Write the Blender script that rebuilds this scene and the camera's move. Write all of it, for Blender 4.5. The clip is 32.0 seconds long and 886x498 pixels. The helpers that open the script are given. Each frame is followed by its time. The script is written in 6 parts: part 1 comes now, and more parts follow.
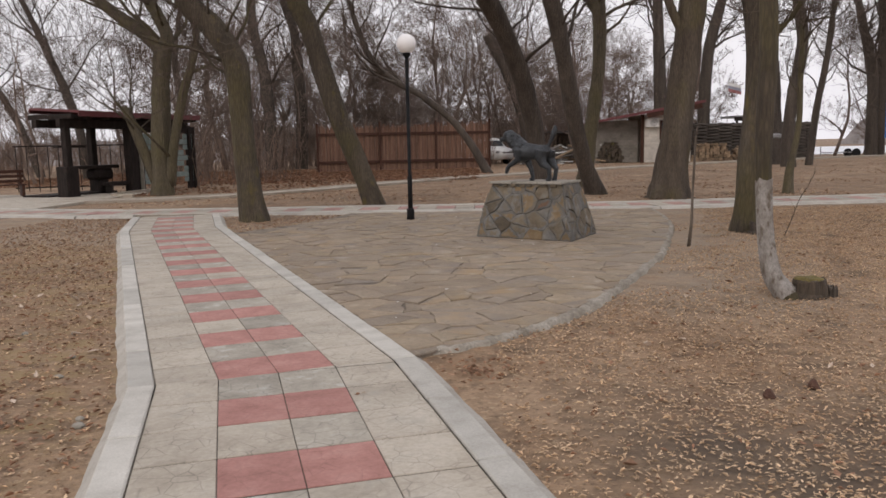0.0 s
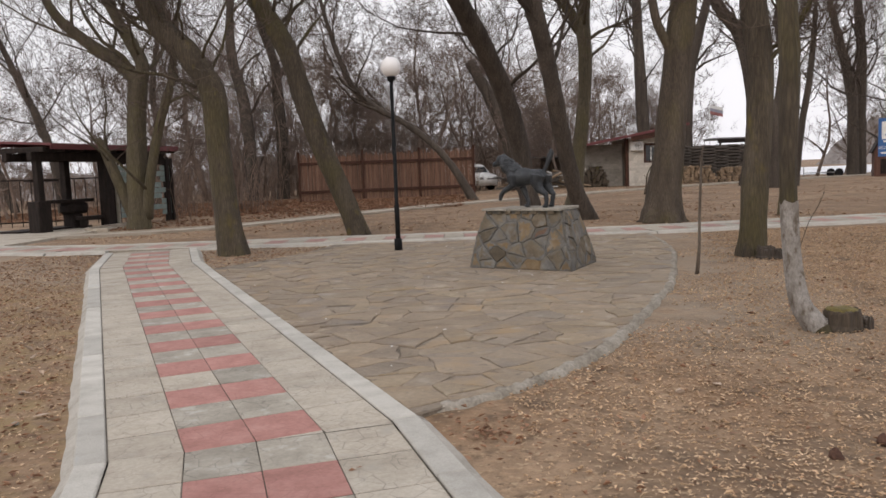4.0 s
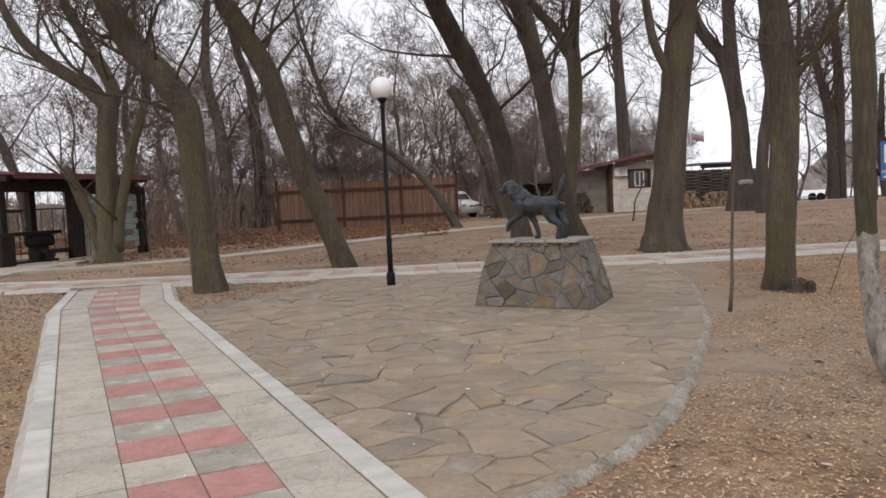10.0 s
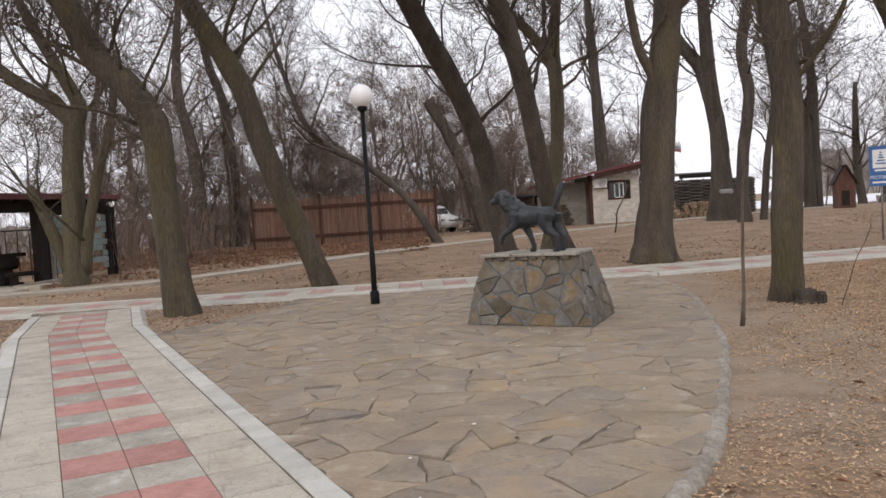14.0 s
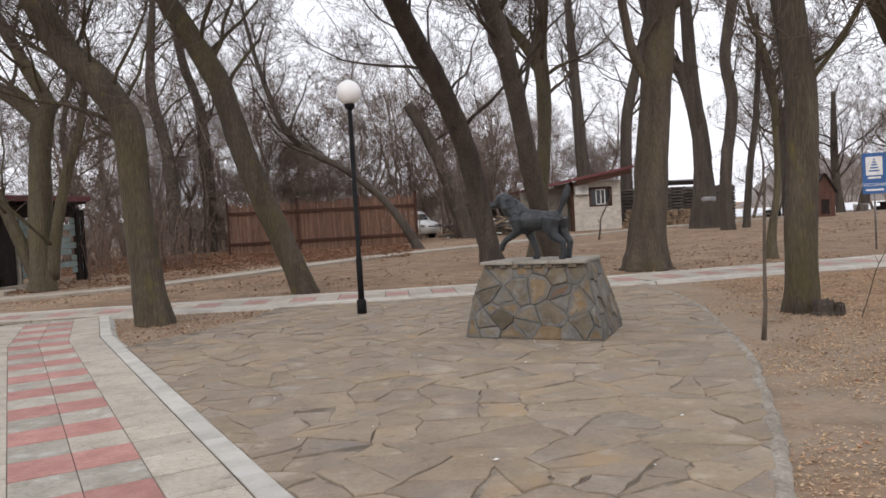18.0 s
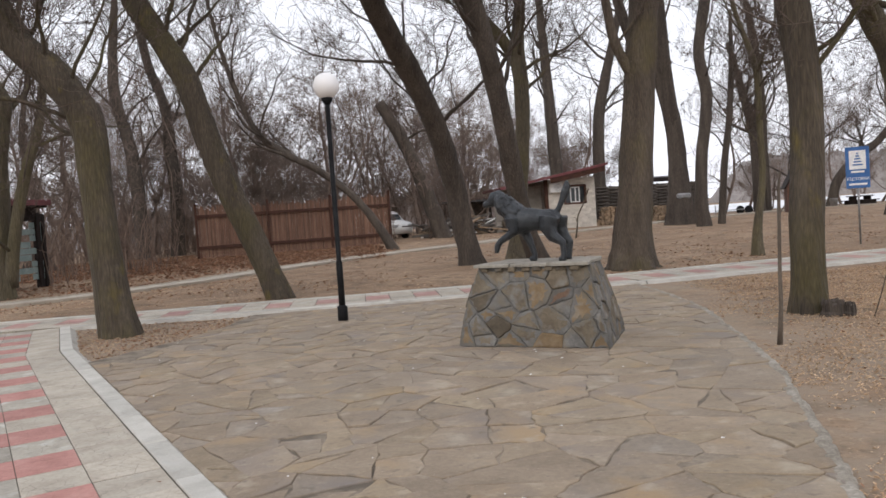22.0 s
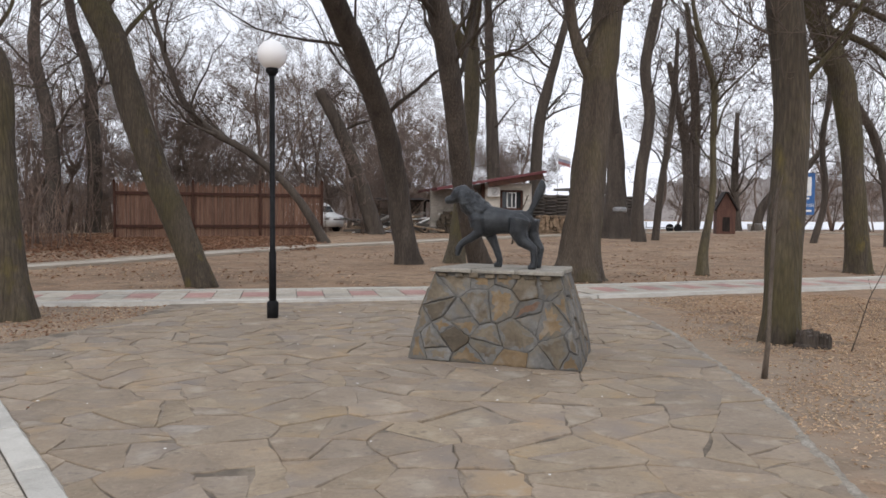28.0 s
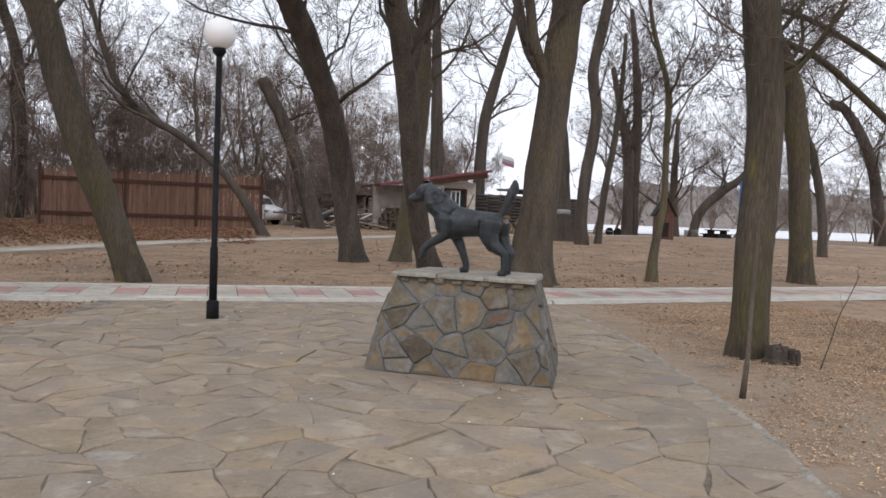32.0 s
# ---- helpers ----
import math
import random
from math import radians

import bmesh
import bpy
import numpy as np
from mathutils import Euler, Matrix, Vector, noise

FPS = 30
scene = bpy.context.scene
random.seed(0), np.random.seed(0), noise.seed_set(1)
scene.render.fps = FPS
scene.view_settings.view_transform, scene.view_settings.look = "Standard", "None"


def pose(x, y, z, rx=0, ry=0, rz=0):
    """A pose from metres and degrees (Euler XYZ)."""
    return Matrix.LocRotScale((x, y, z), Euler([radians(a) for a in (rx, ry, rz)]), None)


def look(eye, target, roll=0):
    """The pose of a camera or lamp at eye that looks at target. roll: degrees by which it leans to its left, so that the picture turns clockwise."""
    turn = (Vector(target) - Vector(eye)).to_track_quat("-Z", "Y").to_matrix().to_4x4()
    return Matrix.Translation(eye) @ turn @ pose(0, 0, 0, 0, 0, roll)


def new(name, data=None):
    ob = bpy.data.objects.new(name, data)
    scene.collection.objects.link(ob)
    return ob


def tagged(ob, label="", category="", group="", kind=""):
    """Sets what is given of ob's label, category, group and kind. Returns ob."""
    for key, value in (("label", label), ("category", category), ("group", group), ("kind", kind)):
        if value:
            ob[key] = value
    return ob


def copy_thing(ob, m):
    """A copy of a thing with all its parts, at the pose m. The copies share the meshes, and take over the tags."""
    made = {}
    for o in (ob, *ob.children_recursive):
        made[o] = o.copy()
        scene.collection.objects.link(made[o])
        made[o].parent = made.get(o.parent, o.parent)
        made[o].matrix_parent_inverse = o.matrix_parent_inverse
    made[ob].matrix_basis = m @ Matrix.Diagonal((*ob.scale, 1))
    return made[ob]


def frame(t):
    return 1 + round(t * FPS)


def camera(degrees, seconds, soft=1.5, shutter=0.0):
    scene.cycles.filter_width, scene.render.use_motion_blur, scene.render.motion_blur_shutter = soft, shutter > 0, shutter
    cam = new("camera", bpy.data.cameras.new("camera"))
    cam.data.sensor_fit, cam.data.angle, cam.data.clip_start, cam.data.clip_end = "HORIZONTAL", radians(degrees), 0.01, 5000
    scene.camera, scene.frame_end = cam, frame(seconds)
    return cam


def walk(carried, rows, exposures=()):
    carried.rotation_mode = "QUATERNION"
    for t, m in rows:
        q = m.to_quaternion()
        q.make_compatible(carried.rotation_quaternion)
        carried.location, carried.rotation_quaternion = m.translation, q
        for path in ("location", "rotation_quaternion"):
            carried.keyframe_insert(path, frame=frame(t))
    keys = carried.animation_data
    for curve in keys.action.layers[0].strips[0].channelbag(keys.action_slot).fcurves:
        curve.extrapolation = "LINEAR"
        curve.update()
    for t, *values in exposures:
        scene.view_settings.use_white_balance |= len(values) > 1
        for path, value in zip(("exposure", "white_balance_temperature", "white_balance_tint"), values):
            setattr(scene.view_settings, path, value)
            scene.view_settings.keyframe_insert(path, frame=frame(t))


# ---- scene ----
cam = camera(58.99, 32.0, soft=1.6)
# seconds, place, heading, tilt and roll in degrees
ROWS = [
    (0, 0.480, -1.757, 1.497, 2.68, -7.50, -1.19),
    (0.5, 0.467, -1.682, 1.489, 2.56, -7.20, -1.44),
    (1, 0.448, -1.568, 1.472, 2.36, -6.78, -1.75),
    (1.5, 0.430, -1.486, 1.463, 2.21, -6.52, -1.91),
    (2, 0.407, -1.357, 1.457, 2.02, -6.20, -2.14),
    (2.5, 0.390, -1.271, 1.459, 1.89, -6.01, -2.24),
    (3, 0.367, -1.146, 1.466, 1.70, -5.78, -2.25),
    (3.5, 0.347, -1.065, 1.478, 1.56, -5.67, -2.24),
    (5.5, 0.227, -0.671, 1.489, 0.89, -5.01, -2.00),
    (6, 0.188, -0.547, 1.480, 0.75, -4.79, -1.89),
    (6.5, 0.162, -0.467, 1.470, 0.65, -4.62, -1.85),
    (7, 0.122, -0.349, 1.463, 0.50, -4.41, -1.84),
    (7.5, 0.095, -0.268, 1.467, 0.41, -4.30, -1.88),
    (8, 0.064, -0.166, 1.475, 0.30, -4.12, -2.02),
    (8.5, 0.036, -0.098, 1.483, 0.18, -4.02, -2.08),
    (9, -0.000, -0.000, 1.500, -0.00, -3.90, -2.28),
    (9.5, -0.022, 0.068, 1.513, -0.15, -3.83, -2.48),
    (10, -0.053, 0.175, 1.523, -0.38, -3.68, -2.63),
    (10.5, -0.070, 0.251, 1.525, -0.53, -3.57, -2.82),
    (11, -0.092, 0.355, 1.513, -0.78, -3.36, -3.01),
    (11.5, -0.108, 0.439, 1.496, -0.94, -3.19, -3.17),
    (12, -0.132, 0.568, 1.475, -1.19, -2.98, -3.38),
    (12.5, -0.150, 0.646, 1.469, -1.39, -2.87, -3.49),
    (13, -0.168, 0.758, 1.462, -1.65, -2.72, -3.61),
    (13.5, -0.182, 0.830, 1.471, -1.83, -2.68, -3.67),
    (14, -0.205, 0.924, 1.488, -2.12, -2.65, -3.62),
    (14.5, -0.221, 0.992, 1.501, -2.32, -2.64, -3.65),
    (16.5, -0.334, 1.361, 1.497, -3.28, -2.42, -3.27),
    (17, -0.373, 1.479, 1.485, -3.55, -2.35, -3.22),
    (17.5, -0.398, 1.568, 1.476, -3.70, -2.31, -3.23),
    (18, -0.432, 1.685, 1.472, -3.93, -2.29, -3.23),
    (18.5, -0.457, 1.763, 1.473, -4.12, -2.29, -3.23),
    (19, -0.493, 1.870, 1.480, -4.40, -2.31, -3.33),
    (19.5, -0.513, 1.941, 1.491, -4.59, -2.35, -3.43),
    (20, -0.540, 2.045, 1.500, -4.91, -2.37, -3.66),
    (20.5, -0.558, 2.105, 1.509, -5.15, -2.43, -3.74),
    (21, -0.576, 2.211, 1.508, -5.47, -2.45, -3.87),
    (21.5, -0.591, 2.284, 1.504, -5.72, -2.46, -3.91),
    (22, -0.607, 2.387, 1.492, -6.09, -2.46, -3.92),
    (22.5, -0.616, 2.465, 1.477, -6.36, -2.43, -3.89),
    (23, -0.630, 2.580, 1.461, -6.77, -2.43, -3.82),
    (23.5, -0.639, 2.664, 1.453, -7.07, -2.45, -3.67),
    (24, -0.647, 2.780, 1.452, -7.50, -2.49, -3.44),
    (24.5, -0.658, 2.857, 1.458, -7.84, -2.56, -3.14),
    (25, -0.671, 2.949, 1.472, -8.37, -2.66, -2.71),
    (25.5, -0.684, 3.019, 1.478, -8.76, -2.72, -2.30),
    (27.5, -0.749, 3.369, 1.467, -10.82, -2.74, -0.13),
    (28, -0.766, 3.476, 1.458, -11.45, -2.70, 0.44),
    (28.5, -0.777, 3.544, 1.455, -11.91, -2.69, 0.81),
    (29, -0.793, 3.641, 1.451, -12.60, -2.63, 1.23),
    (29.5, -0.805, 3.710, 1.453, -13.07, -2.64, 1.52),
    (30, -0.827, 3.812, 1.456, -13.77, -2.64, 1.84),
    (30.5, -0.839, 3.873, 1.463, -14.24, -2.66, 1.99),
    (31, -0.852, 3.965, 1.475, -14.91, -2.72, 2.17),
    (31.5, -0.864, 4.031, 1.480, -15.39, -2.77, 2.32),
    (32, -0.872, 4.118, 1.479, -16.00, -2.82, 2.36),
]
walk(cam, [(t, pose(x, y, z, 90 + tilt, 0, turn) @ pose(0, 0, 0, 0, 0, roll)) for t, x, y, z, turn, tilt, roll in ROWS],
     exposures=[(0, -0.29, 6570, 14), (3, -0.22, 6570, 12), (6, -0.13, 6470, 12), (13, -0.04, 6350, 12), (20, 0.01, 6300, 11), (32, 0.02, 6080, 10)])

# ---- light: overcast winter day ----
world = bpy.data.worlds.new("overcast_sky")
scene.world = world
world.use_nodes = True
wn, wl = world.node_tree.nodes, world.node_tree.links
sky = wn.new("ShaderNodeTexSky")
sky.sky_type, sky.sun_disc = "NISHITA", False
sky.sun_elevation, sky.sun_rotation, sky.dust_density, sky.air_density = radians(32), radians(200), 8.0, 1.5
cloud = wn.new("ShaderNodeMix")
cloud.data_type, cloud.blend_type = "RGBA", "MIX"
cloud.inputs[0].default_value = 0.88
cloud.inputs[7].default_value = (9.0, 8.95, 9.3, 1)
wl.new(sky.outputs[0], cloud.inputs[6])
wl.new(cloud.outputs[2], wn["Background"].inputs[0])
wn["Background"].inputs[1].default_value = 0.138
sun = new("sun", bpy.data.lights.new("sun", "SUN"))
sun.data.energy, sun.data.angle, sun.data.color = 0.6, radians(25), (1.0, 0.97, 0.92)
sun.matrix_world = look((-12, -30, 30), (0, 8, 0))


# ---- materials ----
def ramp(nt, fac, stops):
    r = nt.nodes.new("ShaderNodeValToRGB")
    while len(r.color_ramp.elements) < len(stops):
        r.color_ramp.elements.new(0.5)
    for e, (p, c) in zip(r.color_ramp.elements, stops):
        e.position, e.color = p, (*c, 1)
    nt.links.new(fac, r.inputs[0])
    return r.outputs[0]


def tex(nt, kind, scale, detail=6.0, rough=0.6, coords="Object", stretch=(1, 1, 1), feature=""):
    tc, mp = nt.nodes.new("ShaderNodeTexCoord"), nt.nodes.new("ShaderNodeMapping")
    mp.inputs["Scale"].default_value = stretch
    nt.links.new(tc.outputs[coords], mp.inputs[0])
    if coords == "Object":
        oi, ad = nt.nodes.new("ShaderNodeObjectInfo"), nt.nodes.new("ShaderNodeVectorMath")
        ad.operation = "ADD"
        sc = nt.nodes.new("ShaderNodeVectorMath")
        sc.operation = "SCALE"
        sc.inputs[0].default_value = (37.0, 19.0, 53.0)
        nt.links.new(oi.outputs["Random"], sc.inputs[3])
        nt.links.new(mp.outputs[0], ad.inputs[0])
        nt.links.new(sc.outputs[0], ad.inputs[1])
        vec = ad.outputs[0]
    else:
        vec = mp.outputs[0]
    if kind == "noise":
        n = nt.nodes.new("ShaderNodeTexNoise")
        n.inputs["Scale"].default_value, n.inputs["Detail"].default_value, n.inputs["Roughness"].default_value = scale, detail, rough
    else:
        n = nt.nodes.new("ShaderNodeTexVoronoi")
        n.inputs["Scale"].default_value = scale
        if feature:
            n.feature = feature
    nt.links.new(vec, n.inputs["Vector"])
    return n.outputs[0]


def mix(nt, fac, a, b, blend="MIX"):
    m = nt.nodes.new("ShaderNodeMix")
    m.data_type, m.blend_type = "RGBA", blend
    for val, sock in ((fac, m.inputs[0]), (a, m.inputs[6]), (b, m.inputs[7])):
        if isinstance(val, (int, float)):
            sock.default_value = val
        elif isinstance(val, tuple):
            sock.default_value = (*val, 1)
        else:
            nt.links.new(val, sock)
    return m.outputs[2]


def material(name, colours, scale=8.0, fine=60.0, rough=0.85, bump=0.3, metal=0.0, stretch=(1, 1, 1), vary=0.0,
             coords="Object", patches=None, tints=None, relief="noise", island=False, dist=0.01, contrast=0.38, edge=0.2, cracks=None):
    """colours: dark, middle, light of the large variation; patches: (colour, scale, low, high) laid over it."""
    m = bpy.data.materials.new(name)
    m.use_nodes = True
    nt = m.node_tree
    b = nt.nodes["Principled BSDF"]
    big = tex(nt, "noise", scale, coords=coords, stretch=stretch)
    small = tex(nt, "noise", fine, 4.0, 0.7, coords, stretch)
    col = ramp(nt, big, [(0.28, colours[0]), (0.5, colours[1]), (0.74, colours[2])])
    grain = ramp(nt, small, [(0.5 - edge, (1 - contrast,) * 3), (0.5 + edge, (1 + contrast * 0.6,) * 3)])
    col = mix(nt, 0.8, col, grain, "MULTIPLY")
    if patches:
        for pc, ps, lo, hi in patches:
            pt = ramp(nt, tex(nt, "noise", ps, 5.0, 0.6, coords, tuple(min(max(v, 0.75), 1.3) for v in stretch)), [(lo, (0, 0, 0)), (hi, (1, 1, 1))])
            col = mix(nt, pt, col, pc)
    if cracks:
        web = tex(nt, "voronoi", cracks[0], coords=coords, stretch=stretch, feature="DISTANCE_TO_EDGE")
        gone = ramp(nt, tex(nt, "noise", cracks[0] * 0.5, 3.0, 0.5, coords), [(0.42, (1, 1, 1)), (0.6, (0, 0, 0))]) if len(cracks) == 3 else cracks[3]
        lines = ramp(nt, web, [(0.0, (cracks[2],) * 3), (cracks[1], (1, 1, 1))])
        col = mix(nt, 1.0, col, mix(nt, gone, (1.0, 1.0, 1.0), lines), "MULTIPLY")
    if vary:
        if island:
            src = nt.nodes.new("ShaderNodeNewGeometry").outputs["Random Per Island"]
        else:
            src = nt.nodes.new("ShaderNodeObjectInfo").outputs["Random"]
        v = ramp(nt, src, [(0.0, (1 - vary,) * 3), (1.0, (1 + vary,) * 3)])
        col = mix(nt, 1.0, col, v, "MULTIPLY")
    if tints:
        pick = nt.nodes.new("ShaderNodeTexWhiteNoise")
        pick.noise_dimensions = "1D"
        nt.links.new(nt.nodes.new("ShaderNodeObjectInfo").outputs["Random"], pick.inputs["W"])
        col = mix(nt, 1.0, col, ramp(nt, pick.outputs["Value"], [(i / (len(tints) - 1), c) for i, c in enumerate(tints)]), "MULTIPLY")
    nt.links.new(col, b.inputs["Base Color"])
    b.inputs["Roughness"].default_value, b.inputs["Metallic"].default_value = rough, metal
    if bump:
        bp = nt.nodes.new("ShaderNodeBump")
        bp.inputs["Strength"].default_value, bp.inputs["Distance"].default_value = bump, dist
        hgt = small if relief == "noise" else tex(nt, "voronoi", fine * 0.35, coords=coords, stretch=stretch, feature="DISTANCE_TO_EDGE")
        nt.links.new(hgt, bp.inputs["Height"])
        nt.links.new(bp.outputs[0], b.inputs["Normal"])
    return m


SOIL = material("soil", ((0.155, 0.097, 0.057), (0.277, 0.184, 0.112), (0.365, 0.257, 0.165)), 0.45, 11.0, 0.95, 0.9, dist=0.03, contrast=0.42,
                coords="Object", patches=[((0.215, 0.125, 0.066), 0.7, 0.50, 0.74), ((0.105, 0.069, 0.042), 1.9, 0.51, 0.70), ((0.125, 0.08, 0.048), 7.0, 0.55, 0.71), ((0.37, 0.27, 0.17), 19.0, 0.58, 0.66), ((0.11, 0.07, 0.042), 30.0, 0.60, 0.68)])
nt = SOIL.node_tree
bsdf = nt.nodes["Principled BSDF"]
tc, sep = nt.nodes.new("ShaderNodeTexCoord"), nt.nodes.new("ShaderNodeSeparateXYZ")
nt.links.new(tc.outputs["Object"], sep.inputs[0])


def slope(value, low, high):
    m = nt.nodes.new("ShaderNodeMapRange")
    m.interpolation_type = "SMOOTHSTEP"
    m.inputs[1].default_value, m.inputs[2].default_value = low, high
    nt.links.new(value, m.inputs[0])
    return m.outputs[0]


def joined(op, a, b):
    m = nt.nodes.new("ShaderNodeMath")
    m.operation = op
    nt.links.new(a, m.inputs[0])
    nt.links.new(b, m.inputs[1])
    return m.outputs[0]


# damp dark humus on the low ground east of the walk, dry yellow grass west of it
ragged_ = ramp(nt, tex(nt, "noise", 1.7, 5.0, 0.65), [(0.36, (0.25, 0.25, 0.25)), (0.62, (1, 1, 1))])
humus = joined("MULTIPLY", joined("MULTIPLY", slope(sep.outputs["Y"], 4.1, 2.0), slope(sep.outputs["X"], 0.6, 1.7)), ragged_)
straw_ = ramp(nt, tex(nt, "noise", 3.0, 6.0, 0.7), [(0.46, (0, 0, 0)), (0.62, (1, 1, 1))])
straw = joined("MULTIPLY", joined("MULTIPLY", slope(sep.outputs["X"], -1.4, -2.2), straw_), slope(sep.outputs["Y"], 12.5, 10.5))
col = bsdf.inputs["Base Color"].links[0].from_socket
col = mix(nt, humus, col, (0.085, 0.06, 0.04))
# trodden grey-brown dust beside the flags
lean_y = nt.nodes.new("ShaderNodeMath")
lean_y.operation, lean_y.inputs[1].default_value, lean_y.inputs[2].default_value = "MULTIPLY_ADD", -0.17, 1.36
nt.links.new(sep.outputs["Y"], lean_y.inputs[0])
east = joined("MULTIPLY", joined("MULTIPLY", slope(joined("ADD", sep.outputs["X"], lean_y.outputs[0]), 5.2, 3.9), slope(sep.outputs["Y"], 4.6, 6.5)), slope(sep.outputs["X"], 0.5, 1.0))
west = joined("MULTIPLY", slope(sep.outputs["Y"], 9.5, 12.0), slope(sep.outputs["X"], 0.5, -1.0))
here = joined("MULTIPLY", joined("MAXIMUM", east, west), slope(sep.outputs["Y"], 17.4, 16.2))
faded = ramp(nt, tex(nt, "noise", 2.3, 5.0, 0.6), [(0.34, (0.15, 0.15, 0.15)), (0.62, (0.75, 0.75, 0.75))])
col = mix(nt, joined("MULTIPLY", here, faded), col, (0.262, 0.212, 0.158))
nt.links.new(mix(nt, straw, col, (0.25, 0.175, 0.085)), bsdf.inputs["Base Color"])
TILE = material("grey_paving", ((0.30, 0.262, 0.208), (0.405, 0.362, 0.297), (0.46, 0.42, 0.355)), 3.0, 34.0, 0.85, 0.6, contrast=0.2, cracks=(9.0, 0.035, 0.62), vary=0.07,
                patches=[((0.33, 0.31, 0.265), 5.0, 0.58, 0.75)], relief="voronoi", dist=0.004)
TILE_DARK = material("weathered_grey_paving", ((0.25, 0.228, 0.188), (0.325, 0.298, 0.248), (0.40, 0.368, 0.312)), 4.0, 34.0, 0.85, 0.6, contrast=0.2, cracks=(9.0, 0.035, 0.62), vary=0.14,
                     patches=[((0.44, 0.42, 0.38), 5.0, 0.55, 0.7)], relief="voronoi", dist=0.004)
RED = material("red_paving", ((0.30, 0.142, 0.12), (0.38, 0.187, 0.16), (0.44, 0.245, 0.21)), 5.0, 34.0, 0.85, 0.5, contrast=0.2, cracks=(9.0, 0.03, 0.75), vary=0.1, relief="voronoi", dist=0.004)
KERB = material("kerb_concrete", ((0.36, 0.343, 0.305), (0.455, 0.438, 0.395), (0.525, 0.508, 0.463)), 4.0, 90.0, 0.9, 0.25, contrast=0.2, vary=0.13,
                patches=[((0.40, 0.41, 0.40), 2.0, 0.6, 0.72)])
MORTAR = material("mortar", ((0.17, 0.145, 0.112), (0.28, 0.25, 0.205), (0.38, 0.35, 0.30)), 5.0, 40.0, 0.95, 0.5)
DUST = material("dusty_mortar", ((0.15, 0.12, 0.09), (0.235, 0.192, 0.145), (0.29, 0.245, 0.187)), 2.2, 24.0, 0.95, 0.6,
                patches=[((0.105, 0.085, 0.064), 2.4, 0.48, 0.60)])
HAUNCH = material("haunch_mortar", ((0.30, 0.28, 0.24), (0.40, 0.375, 0.33), (0.47, 0.445, 0.40)), 3.0, 40.0, 0.95, 0.5, contrast=0.25)
JOINT = material("joint_sand", ((0.04, 0.034, 0.027), (0.09, 0.077, 0.06), (0.2, 0.175, 0.143)), 1.1, 40.0, 0.95, 0.5)
FLAG = material("sandstone_flags", ((0.193, 0.153, 0.111), (0.257, 0.209, 0.155), (0.308, 0.257, 0.195)), 1.8, 26.0, 0.88, 0.6, vary=0.09, contrast=0.22,
                patches=[((0.30, 0.222, 0.135), 1.6, 0.54, 0.70), ((0.205, 0.175, 0.15), 1.4, 0.52, 0.68), ((0.335, 0.295, 0.235), 3.6, 0.58, 0.72), ((0.17, 0.14, 0.108), 9.0, 0.60, 0.70), ((0.40, 0.36, 0.30), 46.0, 0.665, 0.70)], dist=0.012,
                tints=[(0.9, 0.91, 0.95), (1.0, 0.98, 0.96), (1.05, 1.01, 0.92), (1.0, 0.97, 0.95), (1.03, 0.98, 0.92), (0.95, 0.94, 0.95)])
BARK = material("bark", ((0.062, 0.046, 0.033), (0.098, 0.075, 0.054), (0.145, 0.115, 0.084)), 1.6, 20.0, 0.95, 1.0, stretch=(2.0, 2.0, 0.26), dist=0.05, contrast=0.42, edge=0.18, relief="voronoi", cracks=(14.0, 0.34, 0.55, 0.7),
                patches=[((0.108, 0.088, 0.034), 0.6, 0.54, 0.76)])
BARK_MOSSY = material("mossy_bark", ((0.05, 0.038, 0.026), (0.08, 0.062, 0.042), (0.12, 0.095, 0.066)), 1.6, 20.0, 0.95, 1.0, stretch=(2.0, 2.0, 0.26), dist=0.05, contrast=0.42, edge=0.18, relief="voronoi", cracks=(14.0, 0.34, 0.55, 0.7),
                      patches=[((0.088, 0.073, 0.027), 0.8, 0.46, 0.70), ((0.13, 0.102, 0.028), 2.4, 0.58, 0.76)])
BARK_GREEN = material("lichen_green_bark", ((0.07, 0.056, 0.038), (0.11, 0.09, 0.058), (0.155, 0.13, 0.088)), 1.6, 20.0, 0.95, 1.0, stretch=(2.0, 2.0, 0.26), dist=0.05, contrast=0.38, edge=0.16, relief="voronoi", cracks=(14.0, 0.34, 0.6, 0.7),
                      patches=[((0.115, 0.098, 0.045), 0.9, 0.46, 0.70)])
BARK_DARK = material("dark_bark", ((0.05, 0.039, 0.031), (0.085, 0.067, 0.053), (0.125, 0.101, 0.08)), 1.6, 20.0, 0.95, 1.0, stretch=(2.0, 2.0, 0.26), dist=0.05, contrast=0.42, edge=0.18, relief="voronoi", cracks=(14.0, 0.34, 0.55, 0.7))
TWIG = material("twigs", ((0.045, 0.032, 0.025), (0.088, 0.064, 0.049), (0.135, 0.102, 0.08)), 2.0, 12.0, 0.95, 0.0)
# distance haze is mixed into this pale grey woodland colour
HAZED_BANK = material("hazed_far_bank", ((0.21, 0.188, 0.178), (0.27, 0.245, 0.233), (0.32, 0.295, 0.282)), 0.12, 1.5, 0.95, 0.0)
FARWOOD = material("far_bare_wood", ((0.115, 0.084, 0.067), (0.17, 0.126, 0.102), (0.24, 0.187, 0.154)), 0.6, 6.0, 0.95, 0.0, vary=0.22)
BRONZE = material("dark_bronze", ((0.02, 0.022, 0.025), (0.04, 0.044, 0.049), (0.075, 0.081, 0.087)), 9.0, 60.0, 0.38, 0.8, 0.5, dist=0.012)
